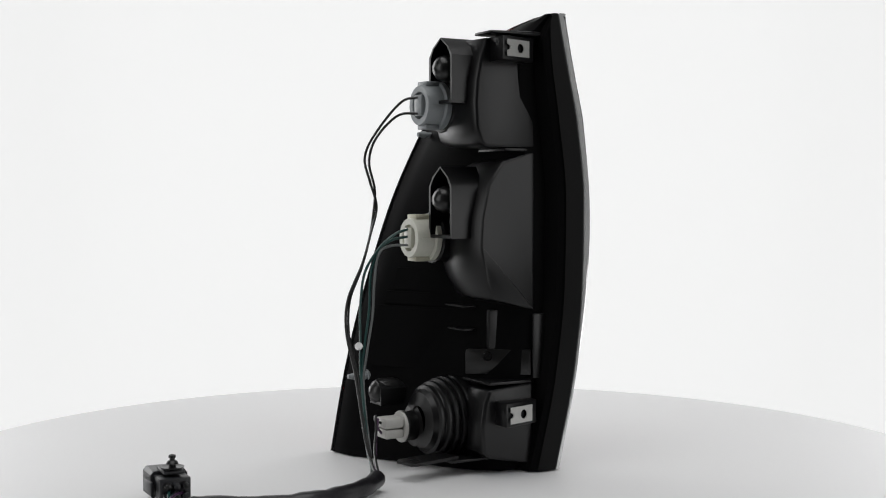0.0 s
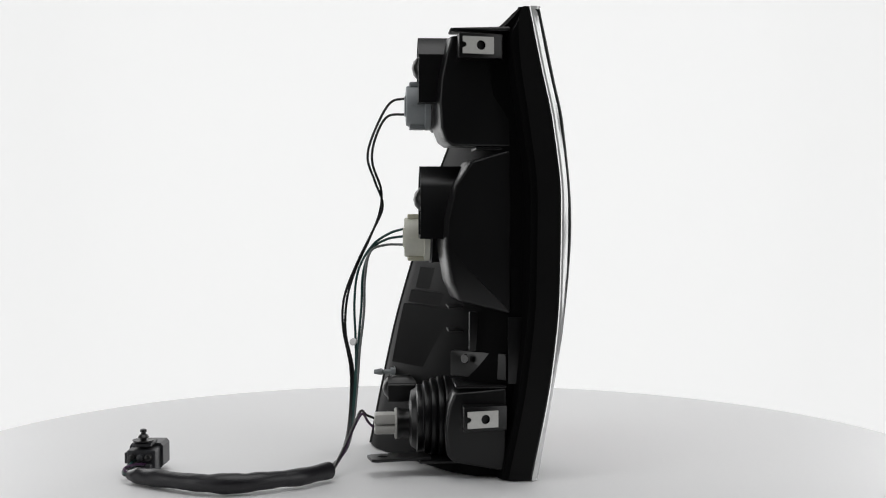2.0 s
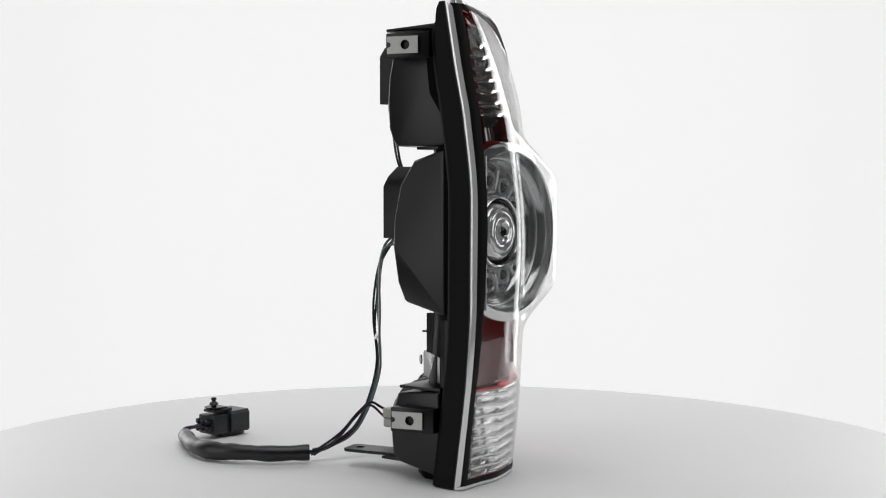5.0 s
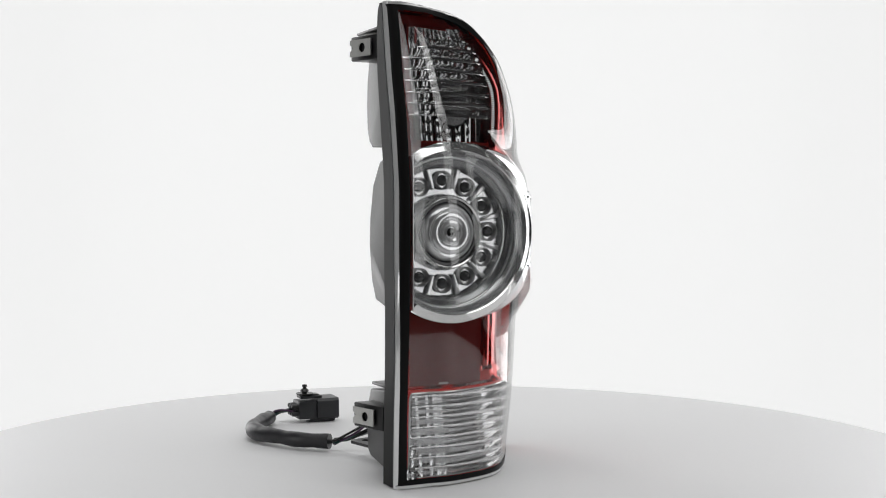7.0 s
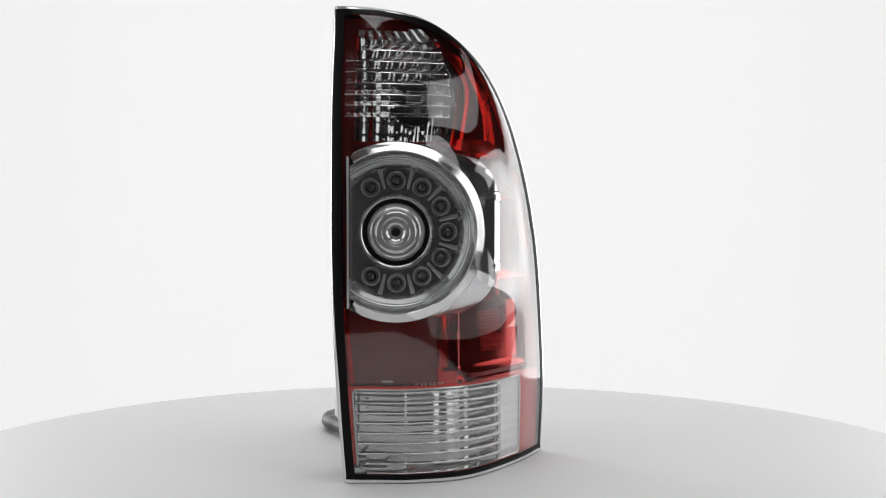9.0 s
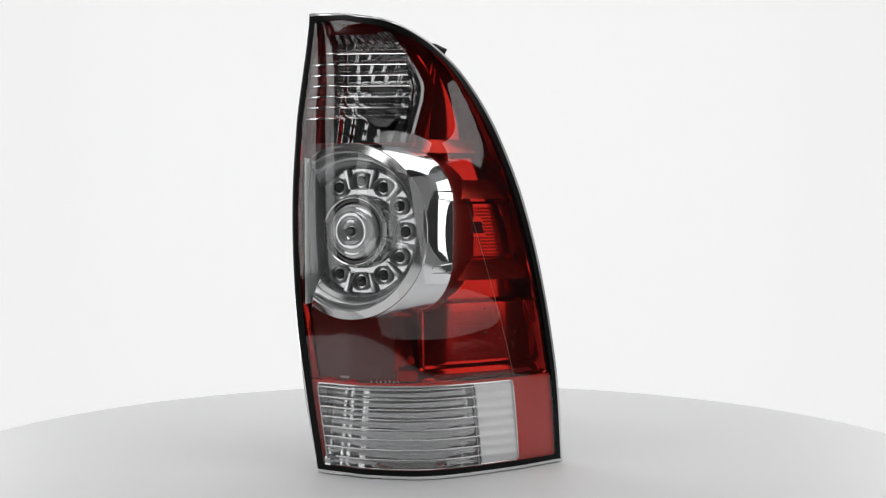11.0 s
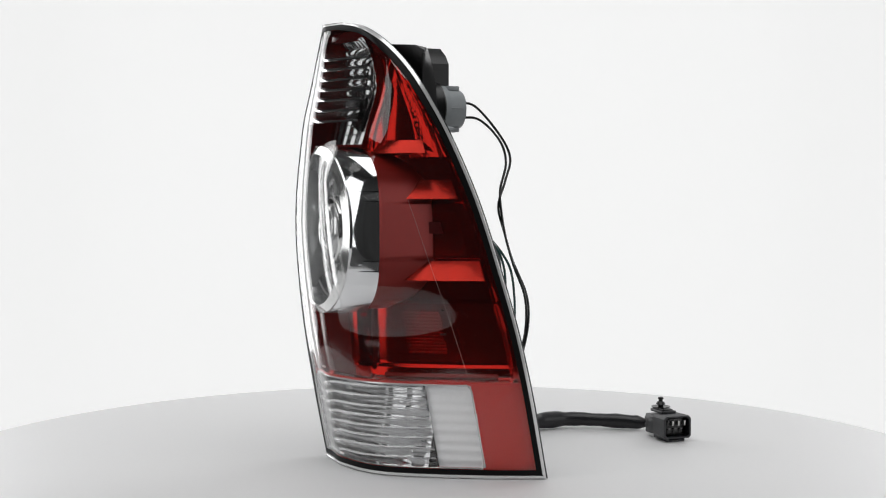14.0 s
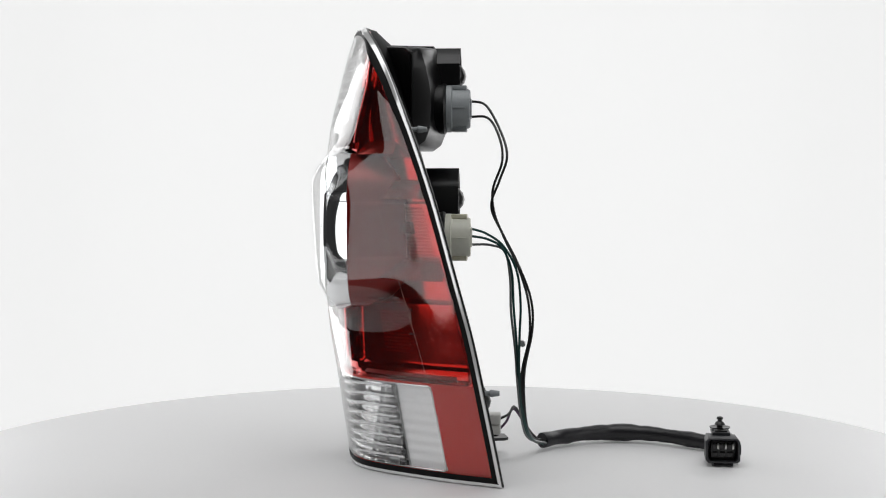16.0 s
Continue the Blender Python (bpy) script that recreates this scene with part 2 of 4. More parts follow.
def rim_loop():
    """Points round the whole edge of the lens, from the foot of the inner seam."""
    pts = [face(0, z, 0) for z in ZS]
    pts += [face(u, TOP, 0) for u in US[1:]]
    pts += [face(1, z, 0) for z in ZS[::-1][1:]]
    pts += [face(u, ZS[0], 0) for u in US[::-1][1:-1]]
    return pts


def sweep(loop, outline):
    """Draws an outline, given in (away from the middle, back), round the rim."""
    bm = bmesh.new()
    rows, n = [], len(loop)
    mid = Vector((0.0, 0.0, 0.2))
    for i, p in enumerate(loop):
        d = (loop[(i + 2) % n] - loop[i - 2]).normalized()
        back = Vector((-0.25 if p.x > 0 else 0.0, 1, 0)).normalized()
        out = d.cross(back)
        if out.dot(p - mid) < 0:
            out = -out
        out.normalize()
        k = 0.35 if p.x > AX(p.z) + 0.03 else 1.0
        rows.append([bm.verts.new(p + out * a * k + back * b * k) for a, b in outline])
    for i in range(n):
        a, b = rows[i], rows[(i + 1) % n]
        for k in range(len(outline)):
            j = (k + 1) % len(outline)
            bm.faces.new((a[k], a[j], b[j], b[k]))
    return bm


def lens_length(z):
    pts = SECTIONS(z)
    return sum((b - a).length for a, b in zip(pts, pts[1:]))


def inner_wall(z):
    """Height of the upright clear wall along the inner seam."""
    return math.hypot(0.0045, 0.82 * (AY(z) - FY(z))) * ease(0, 0.006, z) * ease(0, 0.006, TOP - z)


def rim_strip(d0, d1, inset, n=4, wall0=0.0, wall1=1.0):
    """A band on the lens that runs round its whole edge, between two distances from it, farther in behind the inner wall."""
    zs = [max(z, 0.0012) for z in ZS]
    line = [(0.0, z) for z in zs] + [(u * lens_length(TOP), TOP) for u in US[2:-1:4]] + [(lens_length(z), z) for z in zs[::-1]] + [(u * lens_length(zs[0]), zs[0]) for u in US[::-1][2:-1:2]]
    rows, m = [], len(line)
    for i, (s, z) in enumerate(line):
        (s0, z0), (s1, z1) = line[i - 1], line[(i + 1) % m]
        ds, dz = s1 - s0, z1 - z0
        k = math.hypot(ds, dz)
        row = []
        far = max(0, inner_wall(z) - 0.0016) if s == 0 else 0.0
        for d in levels(d0 + far * wall0, d1 + far * wall1, n):
            q, w = s + dz / k * d, min(TOP, max(0.001, z - ds / k * d))
            row.append(face(min(1, max(0, q / lens_length(w))), w, inset))
        rows.append(row)
    return grid(rows + rows[:1])


SIDE = curve([0.0, 0.088, 0.092, 0.100, 0.1045, 0.1055, 0.158, 0.1590, 0.1620, 0.1985, 0.2000, 0.2490, 0.2505, 0.293, 0.300, 0.309, 0.40, 0.41, TOP],
             [0.003, 0.003, 0.007, 0.010, 0.013, 0.013, 0.013, 0.014, 0.024, 0.024, 0.020, 0.020, 0.024, 0.024, 0.020, 0.018, 0.008, 0.004, 0.004])


def flank_edge(z):
    """x of the rear edge of the chrome flank: straight in the middle, round above and below."""
    h = abs(z - POD[1])
    return POD[0] + 0.0915 * math.sqrt(max(0, 1 - (h / 0.0815) ** 4))


def red_inset(u, z, x):
    """How deep the red inner lens lies: a flat border, a smooth front panel, stepped boxes on the side."""
    edge = min(u - 0.02, 0.975 - u) * 0.25
    edge = min(edge, z - 0.002, (TOP - z) * 1.0)
    border = 0.0035
    front = 0.008
    side = SIDE(z)
    s = ease(0.0, 0.006, x - (0.010 + (0.016 if z > 0.29 else 0.012 if z < 0.165 else 0.006)))
    deep = front + (side - front) * s
    if 0.10 < z < 0.158:
        deep += 0.014 * ease(0.008, 0.012, x) * (1 - ease(0.020, 0.024, x))
    if z > 0.29:
        deep = min(deep, 0.0035 + 0.4 * (1 - u) * lens_length(z))
    k = ease(0.005, 0.008, edge)
    if z < 0.0885:
        k = 0
    return border + (deep - border) * k


def red_parts(lamp):
    zs = sorted(set(levels(0.003, 0.0885, 24) + levels(0.0885, 0.3, 190) + levels(0.3, 0.4, 60) + [0.4 + (TOP - 0.004 - 0.4) * (1 - (1 - i / 14) ** 1.6) for i in range(1, 15)]))
    cols = 150
    rows = []
    for z in zs:
        ul, ur = u_at(-0.0725, z), u_at(window_right(z), z)
        ul = max(ul, 0.06)
        ur = min(max(ur, ul + 0.1), 0.9)
        us = [0.03 + (ul - 0.03) * i / 14 for i in range(14)] + [ul + (ur - ul) * i / 50 for i in range(50)] + [ur + (0.975 - ur) * i / 86 for i in range(87)]
        rows.append([(face(u, z, 0, False), u) for u in us])
    bm, dark, foot = bmesh.new(), bmesh.new(), bmesh.new()

    def place(u, z, x):
        q = face(u, z, red_inset(u, z, x), False)
        return q
    W = [[place(u, z, p.x) for p, u in r] for r, z in zip(rows, zs)]
    V = [[bm.verts.new(p) for p in r] for r in W]
    D = [[dark.verts.new(p) for p in r] for r in W]
    F = [[foot.verts.new(p) for p in r] for r in W]
    for i in range(len(zs) - 1):
        zc = 0.5 * (zs[i] + zs[i + 1])
        for j in range(cols):
            x, u = 0.5 * (rows[i][j][0].x + rows[i][j + 1][0].x), 0.5 * (rows[i][j][1] + rows[i][j + 1][1])
            if math.hypot(x - POD[0], zc - POD[1]) < 0.0755 and x > -0.0765 and rows[i][j][0].y < -0.055:
                continue
            if 0.159 < zc < 0.2985 and x > POD[0] + math.sqrt(max(0, 0.0788 ** 2 - (zc - POD[1]) ** 2)) - 0.004 and 0.5 * W[i][j].x + 0.867 * W[i][j].y < 0.5 * flank_edge(zc) - 0.0695 and x > 0:
                continue
            if x > 0 and math.hypot(x - POD[0], zc - POD[1]) < 0.0850:
                continue
            if 0.303 < zc < 0.4015 and 14 <= j < 64:
                continue
            if 0.0095 < zc < 0.0845 and 0.056 < u < 0.80:
                continue
            deep = x < (0.0035 if zc < 0.2 else window_right(zc)) and u > 0.06 and 0.0905 < zc < 0.412
            m, N = (dark, D) if deep else (foot, F) if zc < 0.0885 else (bm, V)
            m.faces.new((N[i][j], N[i][j + 1], N[i + 1][j + 1], N[i + 1][j]))
    for m in (bm, dark, foot):
        for v in [v for v in m.verts if not v.link_faces]:
            m.verts.remove(v)
    part("foot_border", foot, RED_RIM, lamp, "plain red border round the clear field")
    part("front_panel", dark, DEEPRED, lamp, "deep dark red front panel")
    part("red_inner_lens", bm, RED, lamp, "dark red stepped inner lens")
    # red return between the chrome flank and the side boxes
    rows = []
    for z in levels(0.1535, 0.2960, 90):
        e = Vector((flank_edge(z) - 0.0006, -0.0793, z))
        u = u_at(e.x + 0.012, z)
        w = face(u, z, red_inset(u, z, e.x + 0.012) + 0.0004, False)
        rows.append([e.lerp(w, s) for s in (0, 0.25, 0.5, 0.75, 1)])
    part("red_return", grid(rows), RED_WALL, lamp)
    # bright metallised red strips, sloping up and out; brightness partly painted light from above
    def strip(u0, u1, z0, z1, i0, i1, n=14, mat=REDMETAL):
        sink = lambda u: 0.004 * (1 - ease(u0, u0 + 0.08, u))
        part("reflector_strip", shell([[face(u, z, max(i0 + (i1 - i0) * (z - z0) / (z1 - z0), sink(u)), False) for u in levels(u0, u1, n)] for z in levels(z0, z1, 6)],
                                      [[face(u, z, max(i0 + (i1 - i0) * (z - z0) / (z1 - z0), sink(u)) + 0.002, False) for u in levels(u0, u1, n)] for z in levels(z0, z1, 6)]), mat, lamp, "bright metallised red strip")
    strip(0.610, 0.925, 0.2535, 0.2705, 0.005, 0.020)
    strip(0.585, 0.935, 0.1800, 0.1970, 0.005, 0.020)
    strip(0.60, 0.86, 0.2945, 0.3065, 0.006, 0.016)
    strip(0.50, 0.90, 0.0925, 0.0985, 0.005, 0.012, mat=RED_WALL)
    for z0, z1, xa, xb in ((0.104, 0.156, 0.004, 0.0125), (0.306, 0.382, 0.0035, 0.0105)):
        off = (lambda z: 0.0) if z0 < 0.2 else (lambda z: window_right(z) + 0.001)
        part("reflector_strip", shell([[face(u_at(off(z) + x, z), z, 0.0055 + 40 * (x - xa) * (xb - x) * -1 , False) for x in levels(xa, xb, 6)] for z in levels(z0, z1, 24)],
                                      [[face(u_at(off(z) + x, z), z, 0.0095, False) for x in levels(xa, xb, 6)] for z in levels(z0, z1, 24)]), RED, lamp)
    # dark marker block behind the side box
    part("marker_block", shell([[face(u, z, 0.0175, False) for u in levels(0.70, 0.82, 8)] for z in levels(0.222, 0.2325, 4)],
                               [[face(u, z, 0.0205, False) for u in levels(0.70, 0.82, 8)] for z in levels(0.222, 0.2325, 4)]), MARKER, lamp)
    # reflex panels with fine studs
    for z0, z1, u0, u1, nm in ((0.2005, 0.2475, 0.69, 0.90, "reflex_panel"), (0.112, 0.153, 0.60, 0.74, "reflex_panel")):
        dep = 0.0196 if z0 > 0.2 else 0.0128
        b = bmesh.new()
        for r in range(int((z1 - z0) / 0.0030)):
            for c in range(26):
                u = u0 + (u1 - u0) * (c + 0.5 * (r % 2)) / 26
                z = z0 + r * 0.0030 + 0.002
                if nm and 0.218 < z < 0.236 and 0.69 < u < 0.83:
                    continue
                o = face(u, z, dep, False)
                top = b.verts.new(face(u, z, dep - 0.0007, False))
                ring = [b.verts.new(o + (face(u + 0.0019 * math.cos(a), z + 0.0013 * math.sin(a), dep + 0.0002, False) - o)) for a in [k * math.pi / 3 for k in range(6)]]
                for k in range(6):
                    b.faces.new((ring[k], ring[(k + 1) % 6], top))
        part(nm, b, RED, lamp, smooth=False)


def upper_window(lamp):
    """The smoked reversing-light tub in the upper part."""
    def back(x, z):
        deep = 0.010 + 0.026 * math.sqrt(max(0, 1 - ((x + 0.031) / 0.060) ** 2)) * (1 - 60 * (z - 0.350) ** 2)
        return min(face(u_at(x, z), z, 0, False).y + deep, BY(z) - 0.008)
    zs = levels(0.300, 0.404, 84)
    rows = []
    for z in zs:
        xr = window_right(z) + 0.002
        row = []
        for i in range(113):
            x = -0.0735 + (xr + 0.0735) * i / 112
            f = i / 112 * 8
            g = math.sin(math.pi * f) ** 2
            row.append((x, back(x, z) - 0.0018 * g, z))
        rows.append(row)
    tub = part("reversing_reflector", grid(rows), DARKCHROME, lamp, "smoked chrome reflector with upright flutes")
    # walls of the tub
    for nm, xf, mat in (("tub_wall", lambda z: -0.0735, RED), ("tub_wall", lambda z: window_right(z) + 0.002, RED)):
        part(nm, grid([[(xf(z), face(u_at(xf(z), z), z, 0.004, False).y * (1 - s) + back(xf(z), z) * s, z) for s in (0, 0.5, 1)] for z in zs]), mat, tub)
    for z in (0.3005, 0.4035):
        xs = levels(-0.0735, window_right(z) + 0.002, 30)
        part("tub_wall", grid([[(x, face(u_at(x, z), z, 0.004, False).y, z) for x in xs], [(x, back(x, z), z) for x in xs]]), DARKCHROME, tub)
    part("bulb_hole", lathe([(0.0002, 0.0), (0.0185, 0.0), (0.0195, 0.001), (0.0185, 0.0016)], pose(-0.020, -0.0715, 0.337, 90, 0, 0), 32), GLOSSBLACK, tub)
    part("bulb", lathe([(0.0002, 0.013), (0.006, 0.012), (0.0092, 0.009), (0.0098, 0.005), (0.009, 0.002), (0.008, 0.0)], pose(-0.020, -0.0715, 0.337, 90, 0, 0), 24), BULB, tub)
    # rib ladder at the outer wall, with fine teeth
    b = bmesh.new()
    for k in range(44):
        z = 0.312 + k * 0.0019
        x = window_right(z) - 0.001
        y = face(u_at(x, z), z, 0.006, False).y
        q = bmesh.ops.create_cube(b, size=1)["verts"]
        for v in q:
            v.co = Vector((x + v.co.x * 0.003, y + 0.006 + v.co.y * 0.010, z + v.co.z * 0.0009))
    part("tooth_strip", b, DARKCHROME, tub, smooth=False)
    # clear bars moulded inside the outer lens
    for r in range(7):
        z0, z1 = 0.3242 + r * 0.0098, 0.3242 + (r + 1) * 0.0098 - 0.0003
        xr = 0.012 - 0.25 * max(0, z1 - 0.36)
        xs = levels(-0.080 if r < 6 else -0.066, xr, 44)
        front, bk = [], []
        for i in range(9):
            s = i / 8
            z = z0 + (z1 - z0) * s
            front.append([face(u_at(x, z), z, 0.0012, False) for x in xs])
            bk.append([face(u_at(x, z), z, 0.0014 + 0.0021 * (1 - (2 * s - 1) ** 2), False) for x in xs])
        part("flute", shell(front, bk), GLASS, lamp).visible_shadow = False


def lower_window(lamp):
    """The clear turn-signal field at the foot, with its faceted reflector."""
    rows = []
    for i in range(97):
        z = 0.0085 + (0.0855 - 0.0085) * i / 96
        row = []
        for j in range(151):
            u = 0.052 + (0.645 - 0.052) * j / 150
            f = j / 150 * 8 + 0.35 * math.sin(j / 17)
            g = math.sin(math.pi * f) ** 2
            h = math.sin(math.pi * (z - 0.0098) / 0.00925) ** 2
            q = face(u, 0.047, 0.0205 - 0.0014 * (0.6 + 0.4 * math.sin(j / 26 + 1)) * g - 0.0009 * h - 0.009 * ((u - 0.33) / 0.3) ** 2, False)
            row.append((q.x, q.y + 0.15 * (z - 0.047), z))
        rows.append(row)
    tub = part("signal_reflector", grid(rows), CHROME2, lamp, "silver faceted reflector")
    part("plain_reflector", grid([[face(u, z, 0.0046 + 0.003 * max(0, 0.80 - u) / 0.16 + 0.0004 * math.sin(z * 680), False) for u in levels(0.64, 0.806, 24)] for z in levels(0.0085, 0.0855, 60)]), WHITE, tub, "plain white reflector field")
    for z in (0.0088, 0.0852):
        part("tub_wall", grid([[face(u, z, 0.004 + 0.022 * k, False) for u in levels(0.054, 0.802, 60)] for k in (0, 1)]), CHROME2, tub)
    for u in (0.053, 0.6425):
        part("tub_wall", grid([[face(u, z, 0.005 + 0.021 * k, False) for z in levels(0.0085, 0.0855, 10)] for k in (0, 1)]), CHROME2, tub)
    for r in range(8):
        z0, z1 = 0.0098 + r * 0.00925, 0.0098 + (r + 1) * 0.00925 - 0.0003
        us = levels(0.06, 0.638, 70)
        front, bk = [], []
        for i in range(9):
            s = i / 8
            z = z0 + (z1 - z0) * s
            front.append([face(u, z, 0.0012, False) for u in us])
            bk.append([face(u, z, 0.0014 + 0.0018 * (1 - (2 * s - 1) ** 2), False) for u in us])
        part("flute", shell(front, bk), GLASS, lamp).visible_shadow = False
    # moulded outline round the field
    loop = [face(u, 0.0855, 0.0035, False) for u in levels(0.062, 0.79, 60)] + [face(0.80, z, 0.0035, False) for z in levels(0.081, 0.014, 12)] + [face(u, 0.0092, 0.0035, False) for u in levels(0.79, 0.062, 60)] + [face(0.055, z, 0.0035, False) for z in levels(0.014, 0.081, 12)]
    part("field_edge", tube([*loop, loop[0]], 0.0008, 300, 6), LIT_RIM, lamp)


def pod(lamp):
    """The round brake-light pod: chrome ring and barrel, LED carrier, middle lens."""
    cx, cz = POD
    base = pose(cx, 0, cz, 90, 0, 0)          # local x = x, local y = z, local z = -y
    A = 121.0
    ring = part("chrome_ring", lathe([(0.0700, 0.0990), (0.0702, 0.1080), (0.0712, 0.1092), (0.0784, 0.1050), (0.0790, 0.1030), (0.0790, 0.0970)], base, 96, -A, A), SATIN, lamp, "bright chrome ring")
    # the ring follows the lens: its outer side lies further back
    for v in ring.data.vertices:
        x = v.co.x
        v.co.y += 0.25 * max(0, x - 0.0) ** 2 / 0.14 + 0.004 * max(0, -0.05 - x) / 0.03
    part("chrome_barrel", lathe([(0.0788, 0.1030), (0.0786, 0.092), (0.0780, 0.080)], base, 96, -A, A), CHROME, lamp, "chrome barrel of the pod")

    def on_flank(t, z, proud=0.0):
        """A point of the chrome flank: t from 0 at the ring to 1 at the red side."""
        h = min(0.0783, abs(z - cz))
        x0 = cx + math.sqrt(max(0.0, 0.0788 ** 2 - h * h))
        a = Vector((x0, -0.1035 + 0.25 * max(0, x0) ** 2 / 0.14, z))
        e = Vector((max(flank_edge(z), x0), -0.0796, z))
        return a.lerp(e, t) + Vector((0.0016, -0.0010, 0)) * math.sin(math.pi * t) + Vector((0.88, -0.47, 0)) * proud

    rows = [cz - 0.0775 * math.cos(math.pi * i / 72) for i in range(73)]
    flank = part("chrome_flank", shell([[on_flank(k / 10, z) for k in range(11)] for z in rows],
                                       [[on_flank(k / 10, z, -0.0016) for k in range(11)] for z in rows]), CHROME, lamp, "polished chrome flank of the pod")

    def raised(z0, z1, t0, t1, proud):
        """A low land or dark strip that follows the flank and narrows towards the ring."""
        fr, bk = [], []
        for i in range(5):
            row = []
            for k in range(9):
                t = t0 + (t1 - t0) * k / 8
                zm = 0.5 * (z0 + z1)
                z = zm + (z0 + (z1 - z0) * i / 4 - zm) * (0.25 + 0.75 * k / 8)
                row.append((t, z))
            fr.append([on_flank(t, z, proud) for t, z in row])
            bk.append([on_flank(t, z, -0.0008) for t, z in row])
        return shell(fr, bk)
    for d in (1, -1):
        land = part("land", raised(cz + d * 0.0275, cz + d * 0.0345, 0.30, 1.0, 0.0014), POLISHED, flank)
        # raised dark strips stand for the shade in the flank's grooves
        part("slit_shade", raised(cz + d * 0.0350, cz + d * 0.0362, 0.35, 1.0, 0.0004), SEAL, land)
        part("slit_shade", raised(cz + d * 0.0262, cz + d * 0.0270, 0.45, 1.0, 0.0004), SEAL, land)
    wall = part("carrier_wall", box(-0.0782, -0.0768, -0.1085, -0.080, cz - 0.0655, cz + 0.0655, 0.0004), PRISM, lamp)
    part("edge_line", box(-0.0786, -0.0774, -0.1100, -0.1085, cz - 0.066, cz + 0.066, 0.0004), LIT_RIM, wall)
    def trimmed(*shape):
        """A turned form cut off flat at the carrier's wall."""
        bm = lathe(*shape)
        bmesh.ops.bisect_plane(bm, geom=bm.verts[:] + bm.edges[:] + bm.faces[:], plane_co=(-0.0769, 0, 0), plane_no=(-1, 0, 0), clear_outer=True)
        return bm
    carrier = part("led_carrier", trimmed([(0.0702, 0.1010), (0.0690, 0.0960), (0.0655, 0.093), (0.0640, 0.0915), (0.0600, 0.0875), (0.0575, 0.0835), (0.0560, 0.0800), (0.0300, 0.0800)], base, 120), CARRIER, lamp, "smoked grey LED carrier")
    b = bmesh.new()
    for k in range(132):                      # radial prism teeth
        a = -130 + 260 * (k + 0.5) / 132
        m = base @ pose(0, 0, 0, 0, 0, a)
        q = bmesh.ops.create_cube(b, size=1)["verts"]
        for v in q:
            v.co = m @ Vector((0.0615 + v.co.x * 0.0036, v.co.y * 0.0012, 0.0902 + v.co.z * 0.003 + v.co.x * 0.0028))
    part("prism_teeth", b, CARRIER, carrier, smooth=False)
    part("bead_ring", trimmed([(0.0640, 0.0912), (0.0644, 0.0930), (0.0652, 0.0936), (0.0660, 0.0928)], base, 120), PRISM, carrier)
    for k in range(9):
        a = -120 + 30 * k
        m = base @ pose(0, 0, 0, 0, 0, a)
        cell = part("led_cell", join(
            lathe([(0.0085, 0.0800), (0.0085, 0.0850), (0.0078, 0.0860), (0.0068, 0.0845), (0.0062, 0.0805)], m @ pose(0.0455, 0, 0), 20),
            lathe([(0.0001, 0.0806), (0.0062, 0.0806)], m @ pose(0.0455, 0, 0), 20)), PRISM, carrier)
        part("led", lathe([(0.0001, 0.0868), (0.0022, 0.0862), (0.0038, 0.0846), (0.0046, 0.0826), (0.0050, 0.0807)], m @ pose(0.0455, 0, 0), 20), LED, cell)
        if k < 8:
            bb = bmesh.new()
            q = bmesh.ops.create_cube(bb, size=1)["verts"]
            m2 = base @ pose(0, 0, 0, 0, 0, a + 15)
            for v in q:
                w = 0.0022 + 0.0022 * (v.co.x + 0.5)
                v.co = m2 @ Vector((0.0480 + v.co.x * 0.018, v.co.y * w, 0.0826 + v.co.z * 0.0045))
            bmesh.ops.bevel(bb, geom=bb.edges[:], offset=0.0006, segments=2, affect="EDGES", profile=0.5)
            part("divider", bb, PRISM, carrier)
    middle = part("middle_lens", lathe([(0.0001, 0.0985), (0.0035, 0.0990), (0.0050, 0.0982), (0.0060, 0.0996), (0.0085, 0.1008), (0.0105, 0.1002), (0.0112, 0.0986), (0.0128, 0.1000), (0.0160, 0.1002), (0.0185, 0.0990),
                                        (0.0192, 0.0976), (0.0210, 0.0982), (0.0235, 0.0965), (0.0255, 0.0930), (0.0262, 0.0870)], base, 56), MIDLENS, lamp, "smoked middle lens with concentric rings")
    part("dark_core", lathe([(0.0001, 0.1012), (0.0028, 0.1010), (0.0040, 0.0996), (0.0042, 0.0980)], base, 24), GLOSSBLACK, middle)
    part("collar", lathe([(0.0262, 0.0860), (0.0266, 0.0930), (0.0290, 0.0930), (0.0294, 0.0905)], base, 56), GLOSSBLACK, middle)
    part("collar_ring", lathe([(0.0292, 0.0900), (0.0296, 0.0958), (0.0306, 0.0966), (0.0320, 0.0950), (0.0335, 0.0880), (0.0340, 0.0800)], base, 56), SATIN, middle)


def lens_text(lamp):
    for u in (0.30, 0.319, 0.333, 0.349, 0.363, 0.378, 0.393):
        p = face(u - 0.03, 0.0895, 0.0032, False)
        part("letter_bar", box(p.x, p.x + 0.0014, p.y - 0.0003, p.y + 0.0003, 0.0890, 0.0909, 0), LETTER, lamp, smooth=False)
    part("mould_line", tube([face(0.735, 0.252, 0.0003, False), face(0.757, 0.20, 0.0003, False), face(0.778, 0.145, 0.0003, False), face(0.80, 0.089, 0.0003, False)], 0.00014, 40, 6), LETTER, lamp)
    p = face(0.155, 0.0935, 0.0032, False)
    part("letter_bar", box(p.x, p.x + 0.009, p.y - 0.0003, p.y + 0.0003, 0.0925, 0.0940, 0), LETTER, lamp, smooth=False)


